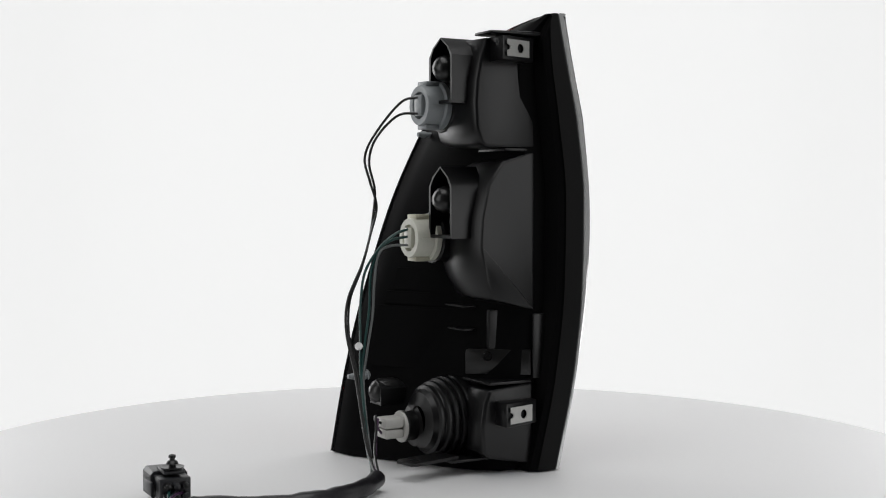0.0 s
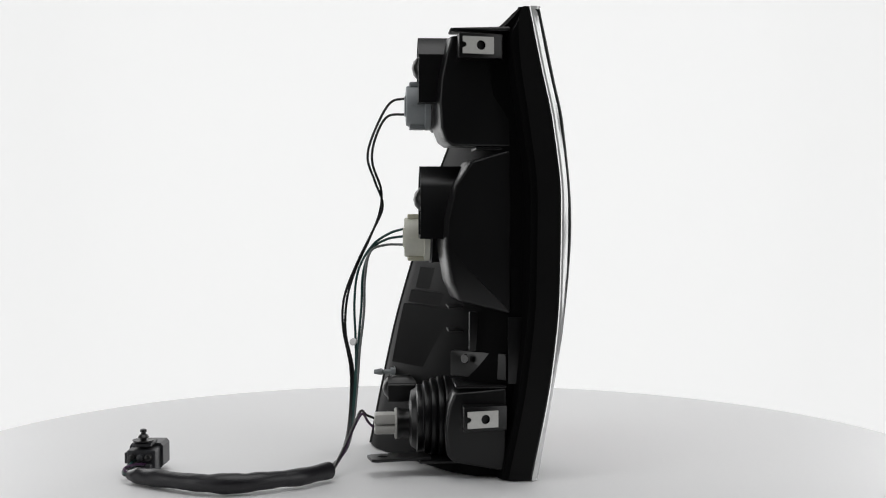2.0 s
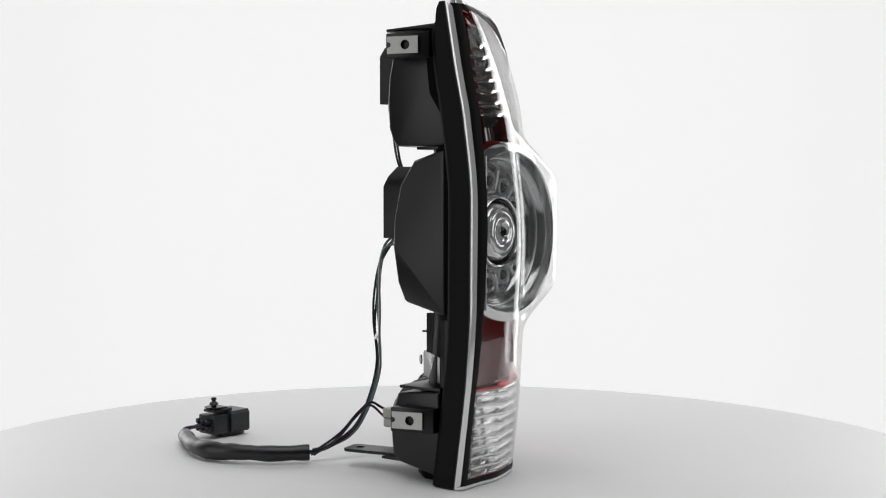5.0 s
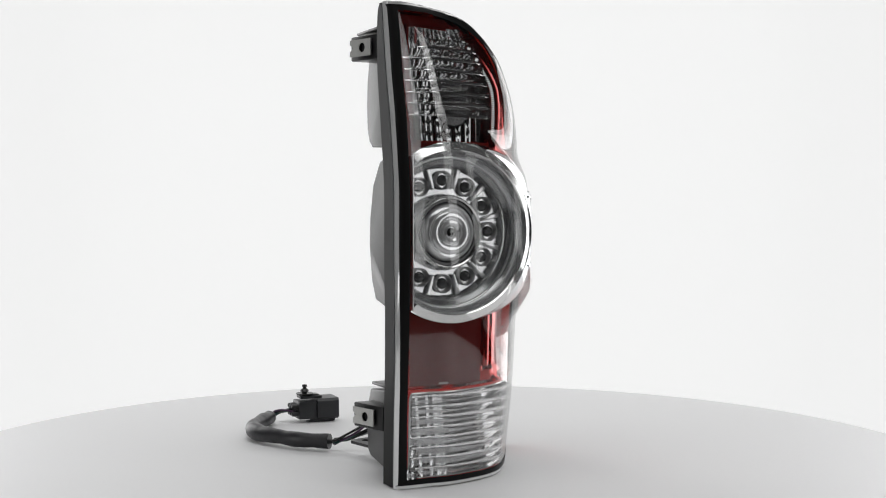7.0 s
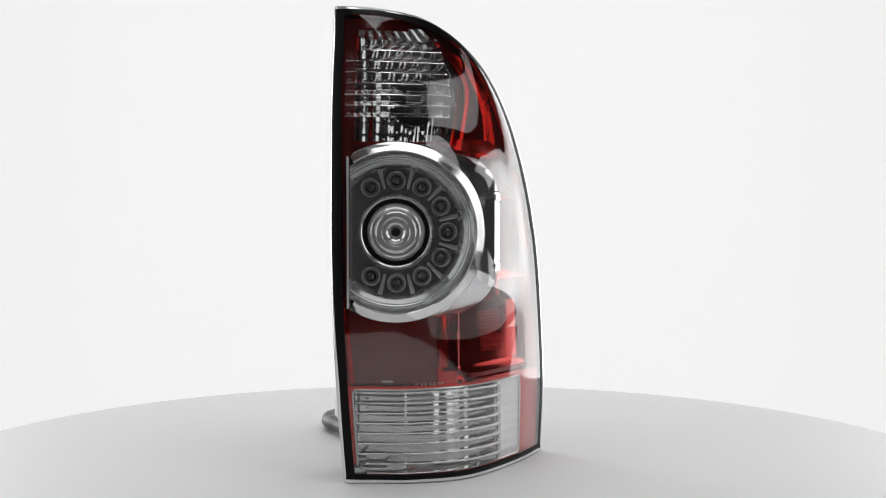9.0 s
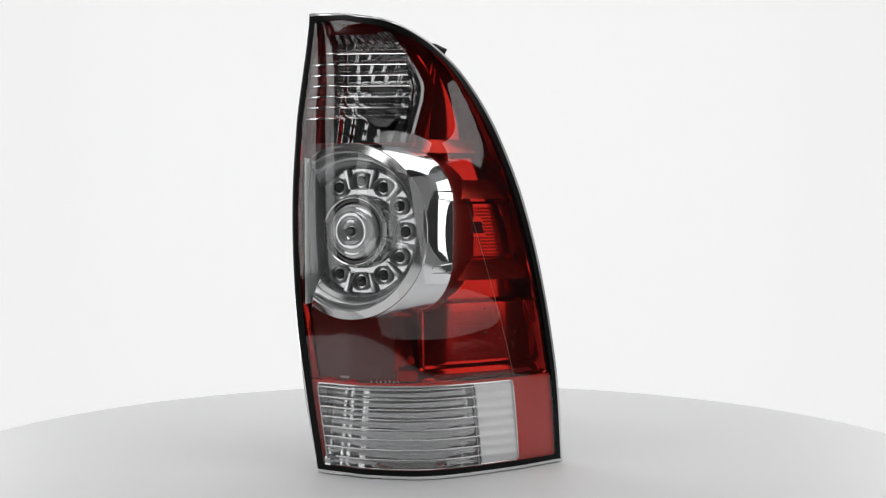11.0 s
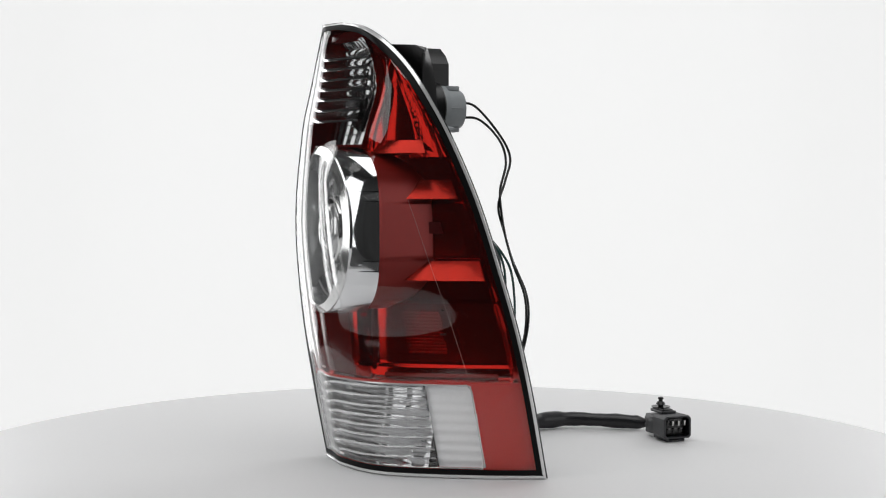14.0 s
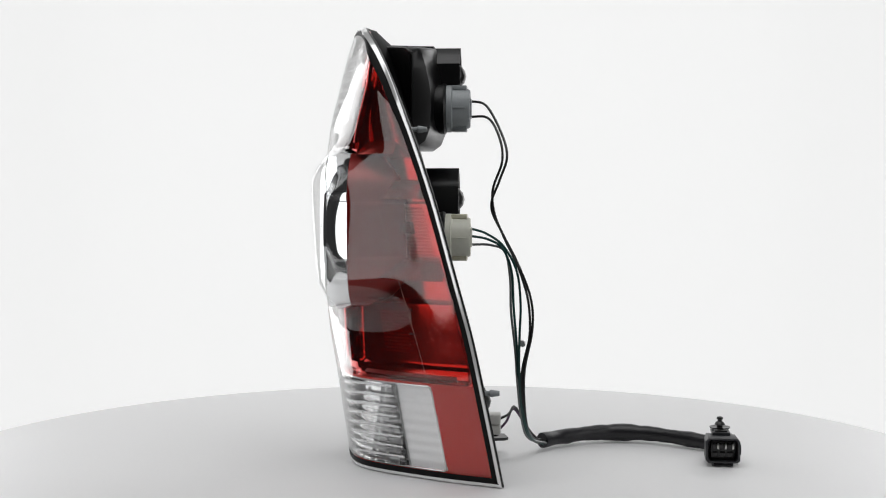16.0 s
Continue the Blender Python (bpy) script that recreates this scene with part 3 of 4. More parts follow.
# ---- the black housing ----
def housing(lamp):
    rows = []
    for z in ZS:
        a, b = face(0, z), face(1, z)
        w = b.x - a.x
        e = min(1, w / 0.16)
        d = 0.45 + 0.55 * ease(0, 0.03, TOP - z)
        k = Vector((a.x + 0.0195 * e, a.y + (0.012 + 0.020 * e) * d, z))
        k2 = Vector((a.x + 0.0215 * e, max(a.y + (0.040 * e + 0.01) * d, -0.060 - 0.014 * (1 - d)), z))
        r = Vector((b.x - 0.016 * e, b.y - 0.001, z))
        k3 = k2.lerp(r, 0.12) + Vector((0, 0.010 * e, 0))
        k4 = k2.lerp(r, 0.9) + Vector((0, 0.006 * e, 0))
        rows.append([a + Vector((0.0008, 0.002, 0)), a + Vector((0.0008, (0.010 + 0.012 * e) * d, 0)), a + Vector((0.004 * e, (0.012 + 0.016 * e) * d, 0)), k, k2, k3, k3.lerp(k4, 0.5), k4, r, b + Vector((-0.008 * e, 0.0005, 0)), b + Vector((-0.003, 0.0005, 0)), b + Vector((-0.002, -0.001, 0))])
    bm = grid(rows)
    bm.verts.ensure_lookup_table()
    n = len(rows[0])
    for start in (0, (len(rows) - 1) * n):
        bm.faces.new([bm.verts[start + i] for i in range(n)])
    body = part("housing", bm, DULLBLACK, lamp, "black moulded plastic housing")
    part("side_band", grid([[face(0, z) + Vector((-0.0003, 0.003 + 0.0065 * k * min(1, (face(1, z).x - face(0, z).x) / 0.16), 0)) for k in range(4)] for z in ZS]), MATTBLACK, body)
    part("edge_band", rim_strip(0.0024, 0.0076, -0.0003, wall0=0.35), MATTBLACK, body, "matt black band round the lens")
    part("edge_lip", rim_strip(0.0, 0.0024, -0.0004, wall1=0.35), LIT_RIM, body, "clear lip of the lens, its lit look painted white")
    # raised back panels, one above the other
    for z0, z1, d, f0, f1 in ((0.090, 0.149, 0.005, 0.24, 0.86), (0.151, 0.163, 0.003, 0.22, 0.84), (0.165, 0.186, 0.001, 0.2, 0.82)):
        fr, bk = [], []
        for z in levels(z0, z1, 10):
            a, b = face(0, z), face(1, z)
            p, q = Vector((a.x + 0.0215, -0.060, z)), Vector((b.x - 0.016, b.y - 0.001, z))
            row = [p.lerp(q, f) for f in levels(f0, f1, 16)]
            bk.append(row)
            fr.append([v + Vector((0, 0.008 + d, 0)) for v in row])
        part("back_panel", shell(fr, bk), DULLBLACK, body)
    loop = rim_loop()
    part("seal", sweep(loop, [(-0.0002, 0.0015), (-0.0002, 0.0060), (-0.0022, 0.0080), (-0.0040, 0.0070), (-0.0058, 0.0030), (-0.0058, 0.0020)]), SEAL, lamp, "black sealing band")
    part("lens_edge", sweep(loop, [(0.0003, -0.0008), (0.0006, 0.0008), (0.0000, 0.0016), (-0.0008, 0.0008), (-0.0002, -0.0012)]), LIT_RIM, lamp, "edge of the clear lens, its lit look painted white")

    yz = Matrix(((0, 0, 1, 0), (1, 0, 0, 0), (0, 1, 0, 0), (0, 0, 0, 1)))  # outline in (y, z), drawn out along x
    def at_x(x):
        return Matrix.Translation((x, 0, 0)) @ yz

    # upper bulb housing
    up = [(-0.062, 0.3000), (-0.0100, 0.3005), (-0.0040, 0.3050), (0.0005, 0.3170), (0.0020, 0.3400), (0.0005, 0.3600), (-0.0035, 0.3800), (-0.0090, 0.3985), (-0.062, 0.4010)]
    part("upper_chamber", taper(up, (-0.0725, -0.066, -0.03, 0.012, 0.020), ((0, 1), (0.0020, 1), (0.0060, 1), (-0.003, 0.92), (-0.016, 0.80)), (-0.05, 0.345), (-0.062, -0.062, -0.052, -0.030, -0.024)), BLACK, body)
    # bowl behind the round pod
    bowl = [(-0.062, 0.2972), (-0.0552, 0.2958), (-0.0292, 0.2875), (-0.0134, 0.2650), (-0.0065, 0.2350), (-0.0052, 0.2100), (-0.0105, 0.1786), (-0.0186, 0.1612), (-0.0600, 0.1505), (-0.062, 0.1500)]
    part("bowl", taper(bowl, (-0.0725, -0.0700, -0.030, 0.012, 0.032), ((0, 1), (0.0025, 1.0), (0.0080, 0.99), (0.001, 0.90), (-0.018, 0.70)), (-0.05, 0.222), (-0.062, -0.062, -0.056, -0.034, -0.026)), BLACK, body)
    part("web", box(-0.0715, -0.02, -0.060, -0.030, 0.2972, 0.2998, 0.0006), BLACK, body)
    # lower bulb housing
    low = [(-0.058, 0.0070), (-0.0450, 0.0100), (-0.0121, 0.0165), (-0.0060, 0.0220), (-0.0040, 0.0450), (-0.0070, 0.0660), (-0.0121, 0.0790), (-0.058, 0.0830)]
    part("lower_chamber", taper(low, (-0.0755, -0.073, -0.045, -0.030), ((0, 1), (0.0015, 1), (0.0015, 1), (0, 0.97)), (-0.04, 0.045)), BLACK, body)
    can = [(0.0335, -0.030), (0.0400, -0.022), (0.0408, -0.012)]
    for k in range(5):
        y = -0.010 + k * 0.0065
        r = 0.0405 - 0.00035 * (k + 1) ** 2
        can += [(r, y), (r + 0.0008, y + 0.0022), (r + 0.0004, y + 0.0045), (r - 0.0028, y + 0.0056)]
    can += [(0.026, 0.0262), (0.016, 0.0275), (0.0135, 0.028)]
    part("ribbed_can", lathe(can, pose(-0.012, 0, 0.046, -90, 0, 0), 48), BLACK, body)
    part("ledge", box(-0.074, -0.012, -0.058, -0.012, 0.0830, 0.0858, 0.0008), BLACK, body)
    part("step_wall", box(-0.0750, -0.0725, -0.0720, -0.0590, 0.0870, 0.1470, 0.0006), BLACK, body)
    for z in (0.152, 0.130):
        part("rib", box(-0.035, 0.06, -0.022, -0.008, z, z + 0.0016, 0.0004), BLACK, body)
    part("post", box(-0.052, -0.046, -0.050, -0.026, 0.114, 0.150, 0.0006), BLACK, body)

    def hood(x, y0, y1, ztop, h, w, mat=BLACK):
        """A pentagonal vent hood, open to the back."""
        out = [(-w / 2, 0), (w / 2, 0), (w / 2, h * 0.72), (w * 0.33, h * 0.86), (0, h), (-w * 0.33, h * 0.86), (-w / 2, h * 0.72)]
        inn = [(px * 0.86, 0.003 + pz * 0.93) for px, pz in out]
        b = bmesh.new()
        z0 = ztop - h
        L = [[b.verts.new((x + px, y, z0 + pz)) for px, pz in ol] for ol, y in ((out, y0), (out, y1), (inn, y1), (inn, y0 + 0.006))]
        for p, q in zip(L, L[1:]):
            for i in range(7):
                b.faces.new((p[i], p[(i + 1) % 7], q[(i + 1) % 7], q[i]))
        b.faces.new(L[3])
        h_ob = part("vent_hood", b, mat, body)
        part("vent_bulb", lathe([(0.0001, 0.0115), (0.006, 0.010), (0.0105, 0.006), (0.0125, 0.0), (0.0125, -0.014)], pose(x + 0.002, y1 - 0.006, ztop - h * 0.46, -90, 0, 0), 24), SEAL, h_ob)

    hood(-0.0405, -0.030, 0.0205, 0.4000, 0.060, 0.041)
    hood(-0.0375, -0.030, 0.0190, 0.2832, 0.066, 0.041)
    hood(0.0385, 0.006, 0.0465, 0.0776, 0.022, 0.022)

    def bracket(z0, yshift, skew):
        """A black lug with a pressed steel clip nut on its face."""
        lug = part("lug", box(-0.0895, -0.068, -0.0530 + yshift, -0.0130 + yshift, z0 - 0.0035, z0 + 0.0185, 0.0012), BLACK, body)
        for v in lug.data.vertices:
            v.co.x += (v.co.y + 0.030 - yshift) * -0.27 if v.co.x < -0.08 else 0
        out, hole = [], []
        out = [(-0.0145, 0.0), (0.0145, 0.0), (0.0145, 0.0050), (0.0118, 0.0060), (0.0108, 0.0078), (0.0118, 0.0096), (0.0145, 0.0104), (0.0145, 0.0150), (-0.0145, 0.0150)]
        hole = [(-0.0025 + 0.0042 * math.cos(a), 0.0076 + 0.0042 * math.sin(a)) for a in [2 * math.pi * i / 20 for i in range(20)]]
        m = Matrix.Translation((-0.0915, -0.0302 + yshift, z0)) @ pose(0, 0, 0, 0, 0, 15.5 + skew) @ Matrix(((0, 0, -1, 0), (1, 0, 0, 0), (0, 1, 0, 0), (0, 0, 0, 1)))
        plate = part("clip_nut", plate_with_hole(out, hole, m, 0.0012), STEEL, lug, "bare steel clip nut")
        part("nut_hole", lathe([(0.0001, -0.004), (0.0041, -0.004), (0.0041, 0.0006)], m @ pose(-0.0025, 0.0076, 0), 20), GLOSSBLACK, plate)

    bracket(0.3805, 0.0, 0)
    bracket(0.0505, -0.0045, 0)
    part("top_tab", taper([(-0.060, 0.4010), (-0.0070, 0.4012), (-0.0050, 0.4026), (-0.0070, 0.4040), (-0.060, 0.4055)], (-0.086, -0.055), ((0, 1), (0, 1)), (-0.05, 0.403)), BLACK, body)
    # middle mounting ear, set askew
    ear = prism([(-0.001, 0), (0.060, 0), (0.060, 0.0235), (0.002, 0.0235), (-0.001, 0.0215)], Matrix.Translation((-0.0335, -0.0125, 0.0900)) @ pose(0, 0, 0, 0, 0, 231) @ pose(0, 0, 0, 90, 0, 0), 0.003, 0.0005)
    ear_ob = part("mounting_ear", ear, SEAL, body)
    part("ear_hole", lathe([(0.0001, 0.0004), (0.0040, 0.0004), (0.0046, -0.0006)], Matrix.Translation((-0.0545, -0.0215, 0.1075)) @ pose(0, 0, 0, 0, 0, 231) @ pose(0, 0, 0, 90, 0, 0), 20), GLOSSBLACK, ear_ob)
    # foot tab with a hole
    m = pose(-0.042, 0.012, 0.0150, 0, 0, 12)
    tab = [(-0.013, 0.0), (0.013, 0.0), (0.013, 0.050), (0.010, 0.0545), (-0.010, 0.0545), (-0.013, 0.050)]
    part("foot_tab", plate_with_hole(tab, [(0.0045 * math.cos(a), 0.0425 + 0.0045 * math.sin(a)) for a in [2 * math.pi * i / 20 for i in range(20)]], m, 0.0028), BLACK, body)
    part("foot_tab", box(-0.060, -0.030, -0.02, 0.020, 0.0125, 0.0150, 0.0005), BLACK, body)

    def peg(x, y, z):
        part("locating_peg", lathe([(0.0001, 0.020), (0.0022, 0.020), (0.0034, 0.013), (0.0034, 0.0115), (0.0022, 0.011), (0.0022, 0.003), (0.0042, 0.003), (0.0042, 0.0), (0.0060, 0.0), (0.0060, -0.004)], pose(x, y, z, -90, 0, 0), 16), GREY, body, "grey barbed locating peg")
    peg(0.0715, 0.0400, 0.0790)
    peg(0.0500, -0.0265, 0.3165)


def taper(outline, xs, steps, centre, fronts=None):
    """An outline in (y, z) carried through several x, each with its (shift in y, scale about centre)."""
    rows = []
    for x, (sh, sc), f in zip(xs, steps, fronts or [-1] * len(xs)):
        rows.append([(x, max(f, centre[0] + (y - centre[0]) * (sc if y > centre[0] else 1) + (sh if y > centre[0] else 0)), centre[1] + (z - centre[1]) * sc) for y, z in outline])
    bm = grid(rows, closed=True)
    bm.verts.ensure_lookup_table()
    n = len(outline)
    bm.faces.new([bm.verts[i] for i in range(n)])
    bm.faces.new([bm.verts[(len(rows) - 1) * n + i] for i in range(n)])
    bmesh.ops.recalc_face_normals(bm, faces=bm.faces)
    bmesh.ops.bevel(bm, geom=[e for e in bm.edges if e.is_manifold and e.calc_face_angle(0) > 0.9], offset=0.0022, segments=3, affect="EDGES", profile=0.5)
    return bm


def plate_with_hole(outline, hole, m, depth):
    """A flat plate with a round hole right through."""
    bm = bmesh.new()
    tops = []
    for d in (0.0, depth):
        o = [bm.verts.new(m @ Vector((x, y, d))) for x, y in outline]
        h = [bm.verts.new(m @ Vector((x, y, d))) for x, y in hole]
        eo = [bm.edges.new((o[i], o[(i + 1) % len(o)])) for i in range(len(o))]
        eh = [bm.edges.new((h[i], h[(i + 1) % len(h)])) for i in range(len(h))]
        bmesh.ops.triangle_fill(bm, use_beauty=True, edges=eo + eh)
        tops.append((o, h))
    for k in (0, 1):
        a, b = tops[0][k], tops[1][k]
        for i in range(len(a)):
            j = (i + 1) % len(a)
            bm.faces.new((a[i], a[j], b[j], b[i]))
    return bm


# ---- bulb holders and wiring ----
def holders(lamp):
    def big(x, z, y0, y1, r, mat, collar0, label):
        m = pose(x, 0, z, -90, 0, 0)
        h = part("bulb_holder", lathe([(0.0001, y1 - 0.004), (r * 0.52, y1 - 0.004), (r * 0.56, y1), (r * 0.80, y1), (r * 0.84, y1 - 0.002), (r * 0.86, y0 + 0.006), (r * 1.0, y0 + 0.005), (r * 1.0, y0), (r * 0.8, y0 - 0.001)], m, 48), mat, lamp, label)
        for s in (1, -1):
            part("grip_wing", box(x - 0.0085, x + 0.0085, y0 + 0.0052, y1 - 0.003, z + s * r * 0.98 - (0.0045 if s > 0 else -0.0), z + s * r * 0.98 + (0.0 if s > 0 else 0.0045), 0.0010), mat if mat != IVORY else CREAM, h)
        for a in (0, 180):
            part("grip_rib", box(x + (r * 0.84 if a == 0 else -r * 0.84) - 0.0012, x + (r * 0.84 if a == 0 else -r * 0.84) + 0.0012, y0 + 0.006, y1 - 0.004, z - 0.0006, z + 0.0006, 0.0003), mat, h)
        part("terminal_block", box(x - r * 0.30, x + r * 0.30, y1 - 0.006, y1 + 0.0015, z - r * 0.42, z + r * 0.42, 0.0010), IVORY if mat == IVORY else GREY, h)
        part("collar", lathe([(r * 0.8, y0), (r * 1.06, y0 - 0.0005), (r * 1.10, y0 - 0.002), (r * 1.06, y0 - 0.004), (r * 1.04, collar0), (r * 0.9, collar0)], m, 48), BLACK, lamp)
    big(-0.0185, 0.3395, 0.0080, 0.0305, 0.0225, GREY, -0.024, "grey plastic bulb holder")
    big(-0.0005, 0.2168, 0.0080, 0.0315, 0.0225, IVORY, -0.020, "ivory plastic bulb holder")
    s = part("small_bulb_holder", join(box(-0.0095, 0.0110, 0.0405, 0.0605, 0.0395, 0.0490, 0.0018), box(-0.0085, 0.0100, 0.0405, 0.0605, 0.0300, 0.0388, 0.0018), lathe([(0.0001, 0.041), (0.0145, 0.041), (0.0150, 0.0395), (0.0130, 0.036)], pose(0.0005, 0, 0.0393, -90, 0, 0), 32)), IVORYGREY, lamp, "pale grey small bulb holder")
    part("collar", lathe([(0.012, 0.0395), (0.0145, 0.0395), (0.0150, 0.037), (0.0135, 0.034), (0.0140, 0.0272), (0.02, 0.0265)], pose(0.0005, 0, 0.0393, -90, 0, 0), 32), SEAL, lamp)


def wiring(lamp):
    END = Vector((-0.070, 0.1015, 0.0100))
    SL = [END, (-0.0930, 0.124, 0.0098), (-0.1085, 0.150, 0.0105), (-0.1180, 0.178, 0.0100), (-0.1150, 0.208, 0.0100), (-0.0980, 0.238, 0.0095), (-0.0790, 0.264, 0.0085), (-0.0690, 0.2785, 0.0080)]

    def thick(s):
        return 0.0074 + 0.0006 * math.sin(s * 17) * math.sin(math.pi * s) + 0.0003 * math.sin(s * 41 + 1) + 0.0010 * math.exp(-((s - 0.45) / 0.2) ** 2) - 0.0025 * max(0, s - 0.9) * 10
    b = tube(SL, 0.0072, 110, 16, thick)
    for v in b.verts:                          # the sleeve sags flat on the table
        v.co.z = max(v.co.z, 0.0006 + 0.0004 * math.sin(v.co.x * 900))
        v.co.z += 0.0006 * noise.noise(v.co * 120)
        v.co.z = max(v.co.z, 0.0004)
    part("wire_sleeve", b, SLEEVE, lamp, "crumpled black vinyl sleeve round the wires")
    R = 0.00125

    def wire(pts, mat, r=R):
        part("wire", tube(pts, r, 90, 8), mat, lamp)
    E = lambda dx, dy, dz: END + Vector((dx, dy, dz))
    # two wires of the upper holder
    wire([(-0.0185, 0.0300, 0.3470), (-0.012, 0.046, 0.342), (0.010, 0.061, 0.314), (0.0220, 0.0660, 0.292), (0.0255, 0.0590, 0.270), (0.0262, 0.0515, 0.246), (0.0180, 0.0620, 0.221), (0.0080, 0.0760, 0.193), (0.0130, 0.0885, 0.160), (0.0135, 0.0900, 0.130), (0.0100, 0.0830, 0.092), (-0.002, 0.0830, 0.058), (-0.020, 0.0865, 0.030), (-0.048, 0.094, 0.015), E(0.004, -0.001, 0.002)], WIREBLACK)
    wire([(-0.0185, 0.0300, 0.3320), (-0.010, 0.048, 0.330), (0.012, 0.059, 0.310), (0.0220, 0.0615, 0.288), (0.0270, 0.0530, 0.262), (0.0270, 0.0545, 0.240), (0.0170, 0.0640, 0.216), (0.0085, 0.0770, 0.188), (0.0145, 0.0860, 0.158), (0.0125, 0.0875, 0.125), (0.0090, 0.0805, 0.090), (-0.003, 0.0815, 0.056), (-0.022, 0.0850, 0.028), (-0.050, 0.095, 0.012), E(0.004, 0.003, 0)], WIREBLACK)
    # three wires of the middle holder
    wire([(-0.0005, 0.0320, 0.2250), (-0.001, 0.046, 0.2205), (-0.002, 0.062, 0.209), (0.004, 0.0750, 0.186), (0.006, 0.0790, 0.155), (0.008, 0.0780, 0.120), (0.008, 0.0780, 0.088), (-0.006, 0.0820, 0.050), (-0.026, 0.088, 0.024), E(0.004, -0.003, -0.002)], WIRETEAL)
    wire([(-0.0005, 0.0320, 0.2180), (0.002, 0.048, 0.2150), (0.000, 0.062, 0.206), (0.001, 0.0705, 0.184), (0.001, 0.0725, 0.150), (0.005, 0.0755, 0.115), (0.007, 0.0770, 0.086), (-0.007, 0.0805, 0.048), (-0.028, 0.0875, 0.022), E(0.004, 0.001, -0.003)], WIRETEAL)
    wire([(-0.0005, 0.0320, 0.2100), (0.000, 0.050, 0.2095), (-0.003, 0.0640, 0.203), (-0.003, 0.0690, 0.178), (-0.001, 0.0700, 0.146), (0.003, 0.0740, 0.110), (0.006, 0.0760, 0.082), (-0.009, 0.0800, 0.044), (-0.030, 0.087, 0.020), E(0.004, 0.004, -0.002)], WIREGREY)
    # two wires of the small holder
    wire([(0.0005, 0.0600, 0.0440), (-0.002, 0.0680, 0.0480), (-0.0125, 0.0730, 0.0535), (-0.0250, 0.0790, 0.0440), (-0.040, 0.0880, 0.026), E(0.004, -0.004, 0.001)], WIREBLACK)
    wire([(0.0005, 0.0600, 0.0345), (-0.003, 0.0660, 0.0410), (-0.0150, 0.0720, 0.0510), (-0.0270, 0.0800, 0.0400), (-0.043, 0.0890, 0.021), E(0.004, -0.002, -0.003)], WIREPURPLE)
    # from the sleeve into the plug
    for k, mat in enumerate((WIREBLACK, WIRETEAL, WIRETEAL, WIREBLACK, WIREPURPLE)):
        wire([(-0.0720, 0.2740, 0.0080), (-0.0640, 0.2845, 0.0070 + 0.0012 * k), (-0.0560, 0.2860 - 0.002 * k, 0.0100 + 0.0010 * k), (-0.0430, 0.2830 - 0.0042 * k, 0.0120 + 0.004 * (k % 2))], mat, 0.0012)
    part("wire_sticker", lathe([(0.0001, 0.0016), (0.0036, 0.0016), (0.0038, 0.0)], pose(0.0075, 0.0800, 0.1165, -60, 0, 60), 16), STICKER, lamp, "small white paper sticker")


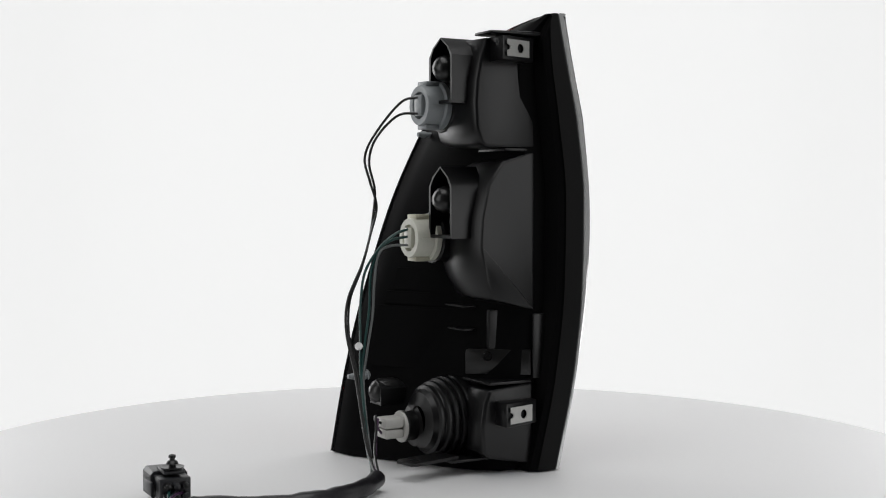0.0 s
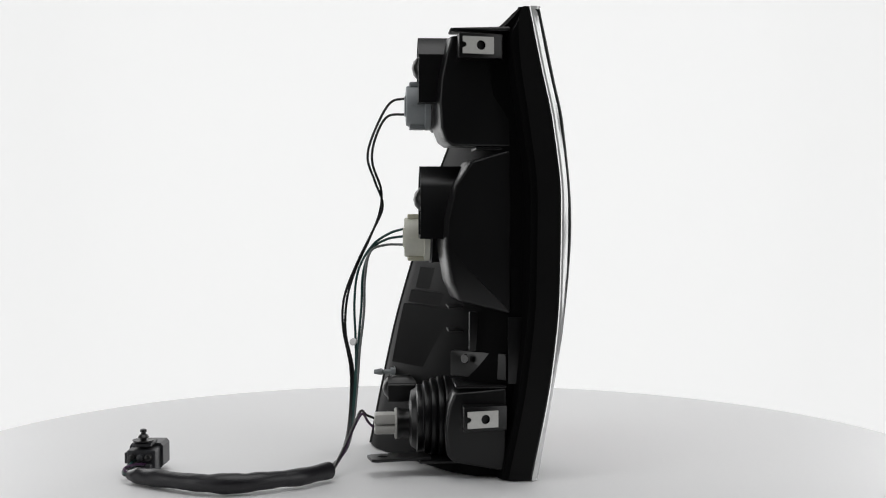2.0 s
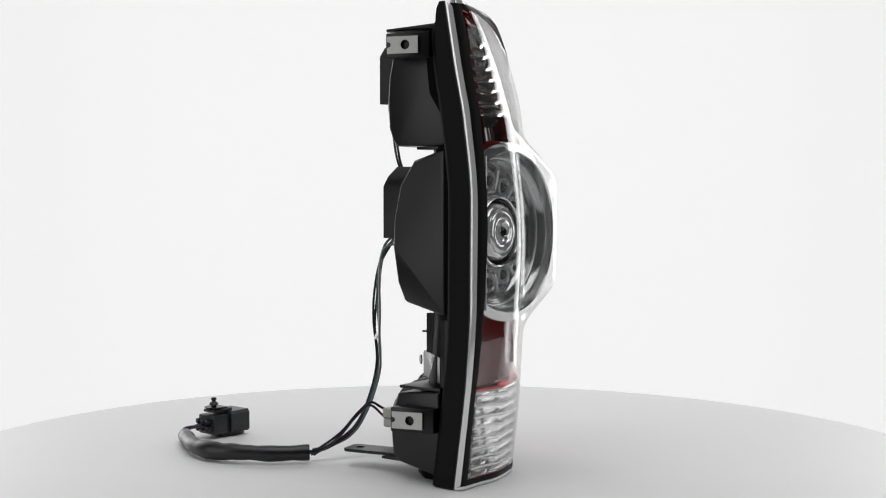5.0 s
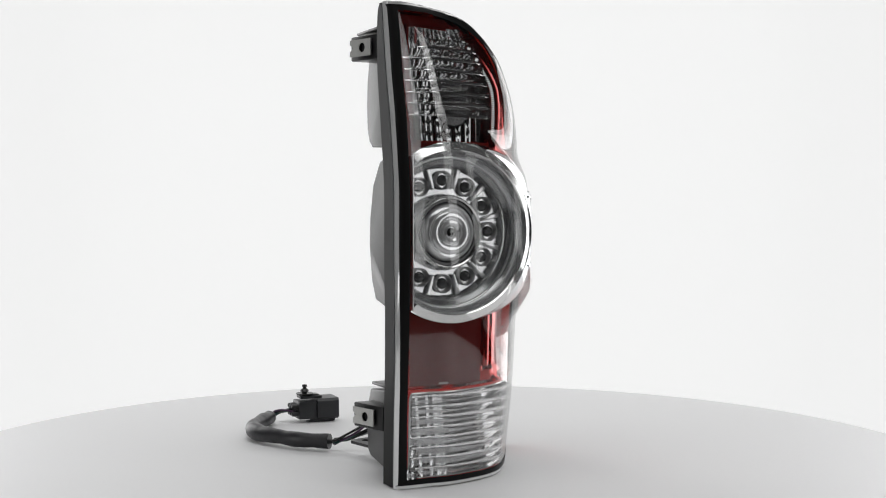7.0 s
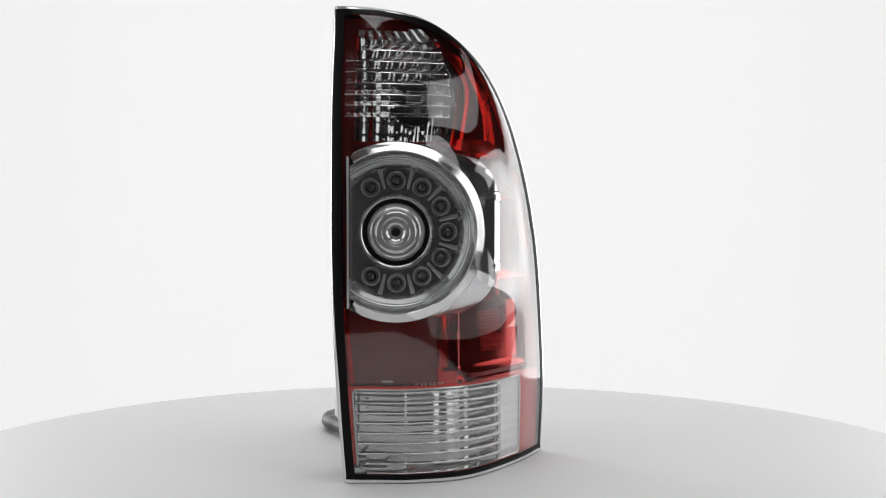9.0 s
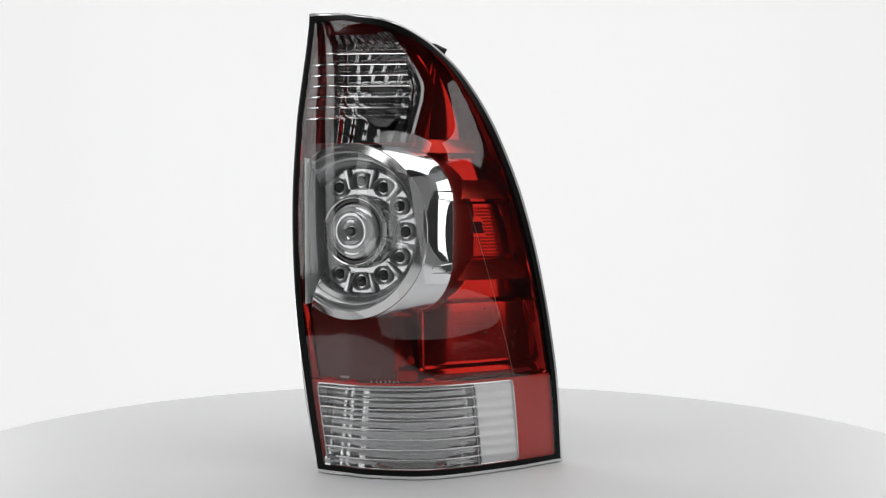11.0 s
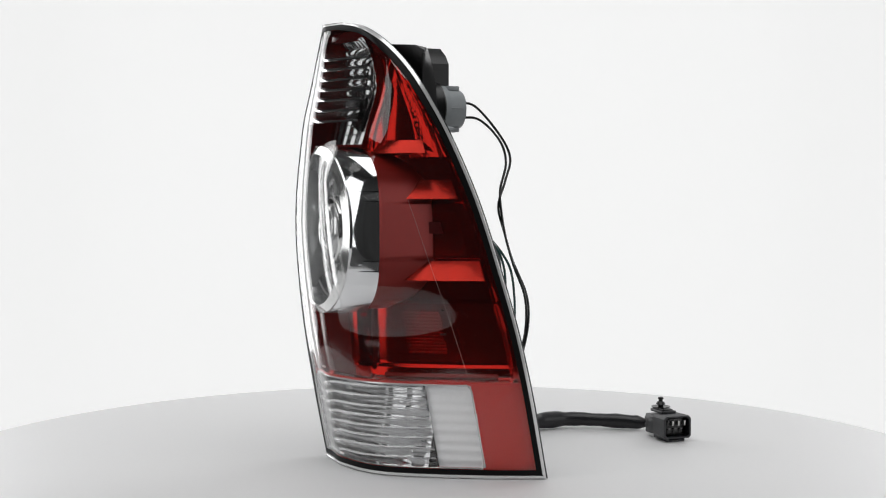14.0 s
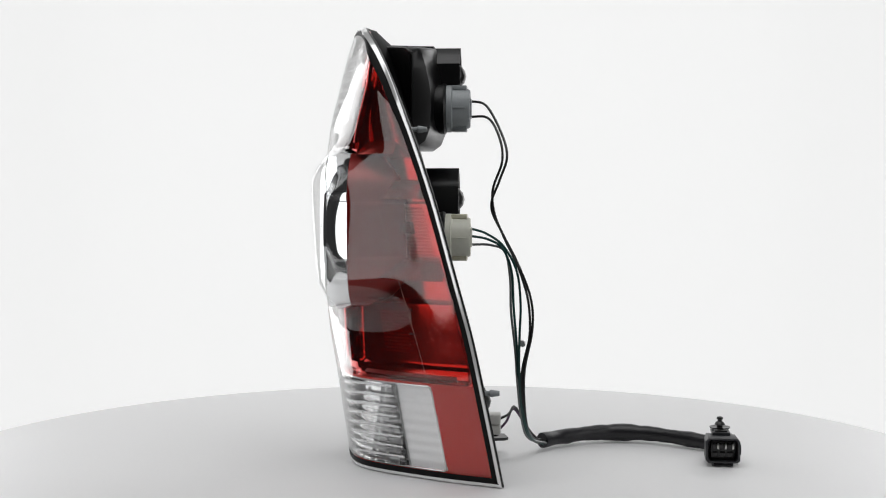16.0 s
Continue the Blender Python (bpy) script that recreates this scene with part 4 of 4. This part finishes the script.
def plug(lamp):
    """The six-way connector: a hooded front with cavities, a stepped back, a lock and a push clip on top."""
    m = Matrix.Translation((-0.019, 0.2715, 0.0)) @ pose(0, 0, 0, 0, 0, -4.0)

    def P(name, bm, mat, parent, label=""):
        bmesh.ops.transform(bm, matrix=m, verts=bm.verts)
        return part(name, bm, mat, parent, label)
    # hood, open to the front (+x)
    out = [(-0.0135, 0.0040), (0.0135, 0.0040), (0.0160, 0.0065), (0.0160, 0.0245), (0.0135, 0.0275), (-0.0135, 0.0275), (-0.0160, 0.0245), (-0.0160, 0.0065)]
    b = bmesh.new()
    L = [[b.verts.new((x, y * s, 0.0158 + (z - 0.0158) * s)) for y, z in out] for x, s in ((-0.002, 0.97), (0.0225, 1.0), (0.0230, 0.97), (0.0230, 0.87), (0.0070, 0.85))]
    for p, q in zip(L, L[1:]):
        for i in range(8):
            b.faces.new((p[i], p[(i + 1) % 8], q[(i + 1) % 8], q[i]))
    b.faces.new(L[0])
    b.faces.new(L[-1])
    body = P("connector", b, PLUG, lamp, "charcoal plastic wiring connector")
    P("back_shell", box(-0.0230, -0.001, -0.0130, 0.0130, 0.0045, 0.0245, 0.0012), PLUG, body)
    P("front_block", box(0.0065, 0.0165, -0.0110, 0.0110, 0.0070, 0.0240, 0.0008), SEAL, body)
    for i in range(3):
        for j in range(2):
            y, z = -0.0070 + 0.0070 * i, 0.0115 + 0.0080 * j
            P("cavity", box(0.0160, 0.0172, y - 0.0026, y + 0.0026, z - 0.0028, z + 0.0028, 0.0004), GLOSSBLACK, body)
            if j == 1:
                P("terminal", box(0.0168, 0.0205, y - 0.0012 + 0.0032, y + 0.0004 + 0.0032, z - 0.0026, z + 0.0026, 0.0002), PIN, body)
            P("wire_seal", lathe([(0.0001, 0.008), (0.0014, 0.008), (0.0028, 0.007), (0.0031, 0.0)], Matrix.Translation((-0.0225, y * 1.05, z - 0.001)) @ pose(0, 0, 0, 0, -90, 0), 14), SEAL if (i + j) % 2 else PLUG, body)
    P("foot_rail", box(-0.010, 0.020, -0.0100, -0.0080, 0.0006, 0.0050, 0.0005), PLUG, body)
    P("foot_rail", box(-0.010, 0.020, 0.0080, 0.0100, 0.0006, 0.0050, 0.0005), PLUG, body)
    P("foot_rail", box(0.012, 0.0195, -0.0100, 0.0100, 0.0004, 0.0022, 0.0005), PLUG, body)
    P("clip_rail", box(-0.0200, 0.0050, -0.0085, 0.0085, 0.0270, 0.0300, 0.0006), PLUG, body)
    P("clip_rail", box(-0.0180, 0.0020, -0.0060, 0.0060, 0.0295, 0.0315, 0.0006), SEAL, body)
    clip = P("push_clip", lathe([(0.0095, 0.0318), (0.0100, 0.0330), (0.0060, 0.0322), (0.0030, 0.0325), (0.0030, 0.0345), (0.0052, 0.0352), (0.0040, 0.0375), (0.0022, 0.0385), (0.0022, 0.0400), (0.0032, 0.0405), (0.0028, 0.0425), (0.0001, 0.0432)], Matrix.Translation((-0.0130, 0.0000, -0.0005)), 20), SEAL, body)
    P("latch", box(-0.012, 0.012, 0.0155, 0.0180, 0.0100, 0.0200, 0.0006), PLUG, body)


def tail_light():
    lamp = new("tail_light")
    tagged(lamp, "red and clear car tail light, black housing and loose wiring", "tail light")
    housing(lamp)
    red_parts(lamp)
    upper_window(lamp)
    lower_window(lamp)
    pod(lamp)
    lens_text(lamp)
    holders(lamp)
    wiring(lamp)
    plug(lamp)
    lens = part("outer_lens", grid([[face(u, z) for u in US] for z in ZS]), CLEAR, lamp, "clear glossy outer lens")
    lens.visible_shadow = False
    return lamp


RED_WALL = material("red_side_wall", (0.20, 0.007, 0.004), 0.3, metal=0.4, vary=0.08)
DEEPRED = material("deep_red_panel", (0.085, 0.005, 0.004), 0.14, vary=0.08)
# lighter than the inner lens: light on the ledges put into the colour
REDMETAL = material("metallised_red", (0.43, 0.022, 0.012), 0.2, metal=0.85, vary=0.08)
POLISHED = material("polished_chrome", (0.84, 0.85, 0.855), 0.07, metal=0.92, vary=0.03)
DULLBLACK = material("dull_black_abs", (0.0035, 0.0035, 0.0038), 0.5, bump=0.12, grain=900, spec=0.03)
MATTBLACK = material("matt_black_band", (0.006, 0.006, 0.0062), 0.5, spec=0.1)
SATIN = material("satin_chrome", (0.84, 0.845, 0.84), 0.14, metal=0.92, vary=0.03)
ROOM = material("black_curtain", (0.015, 0.015, 0.015), 0.8, vary=0.1, stain=1)
PAINT = material("dark_wall_paint", (0.02, 0.02, 0.02), 0.8, vary=0.02, stain=1)
FLOORING = material("pale_floor", (0.6, 0.6, 0.6), 0.7, vary=0.05, stain=2)
MARKER = material("dark_marker", (0.07, 0.003, 0.003), 0.6, spec=0.1)
BULB = material("dark_bulb", (0.02, 0.02, 0.022), 0.05, spec=0.9)
CHROME2 = material("silver_reflector", (0.42, 0.425, 0.43), 0.05, metal=1.0, vary=0.05)
MIDLENS = material("smoked_clear", (0.66, 0.665, 0.67), 0.1, metal=0.65, vary=0.1)
CREAM = material("cream_grip", (0.58, 0.56, 0.44), 0.45, vary=0.05)
IVORYGREY = material("pale_grey_holder", (0.48, 0.475, 0.45), 0.45, vary=0.05)

cove()
table = turntable()
lamp = tail_light()


def motions():
    times = [0, 0.1, 0.2, 0.4, 0.7] + [1 + 0.5 * i for i in range(29)] + [15.3, 15.6, 15.8, 15.9, 16.0]
    rows = [(t, pose(0, 0, 0, 0, 0, -13.345 * (t - 9.0))) for t in times]
    walk(table, rows)
    walk(lamp, rows)


motions()
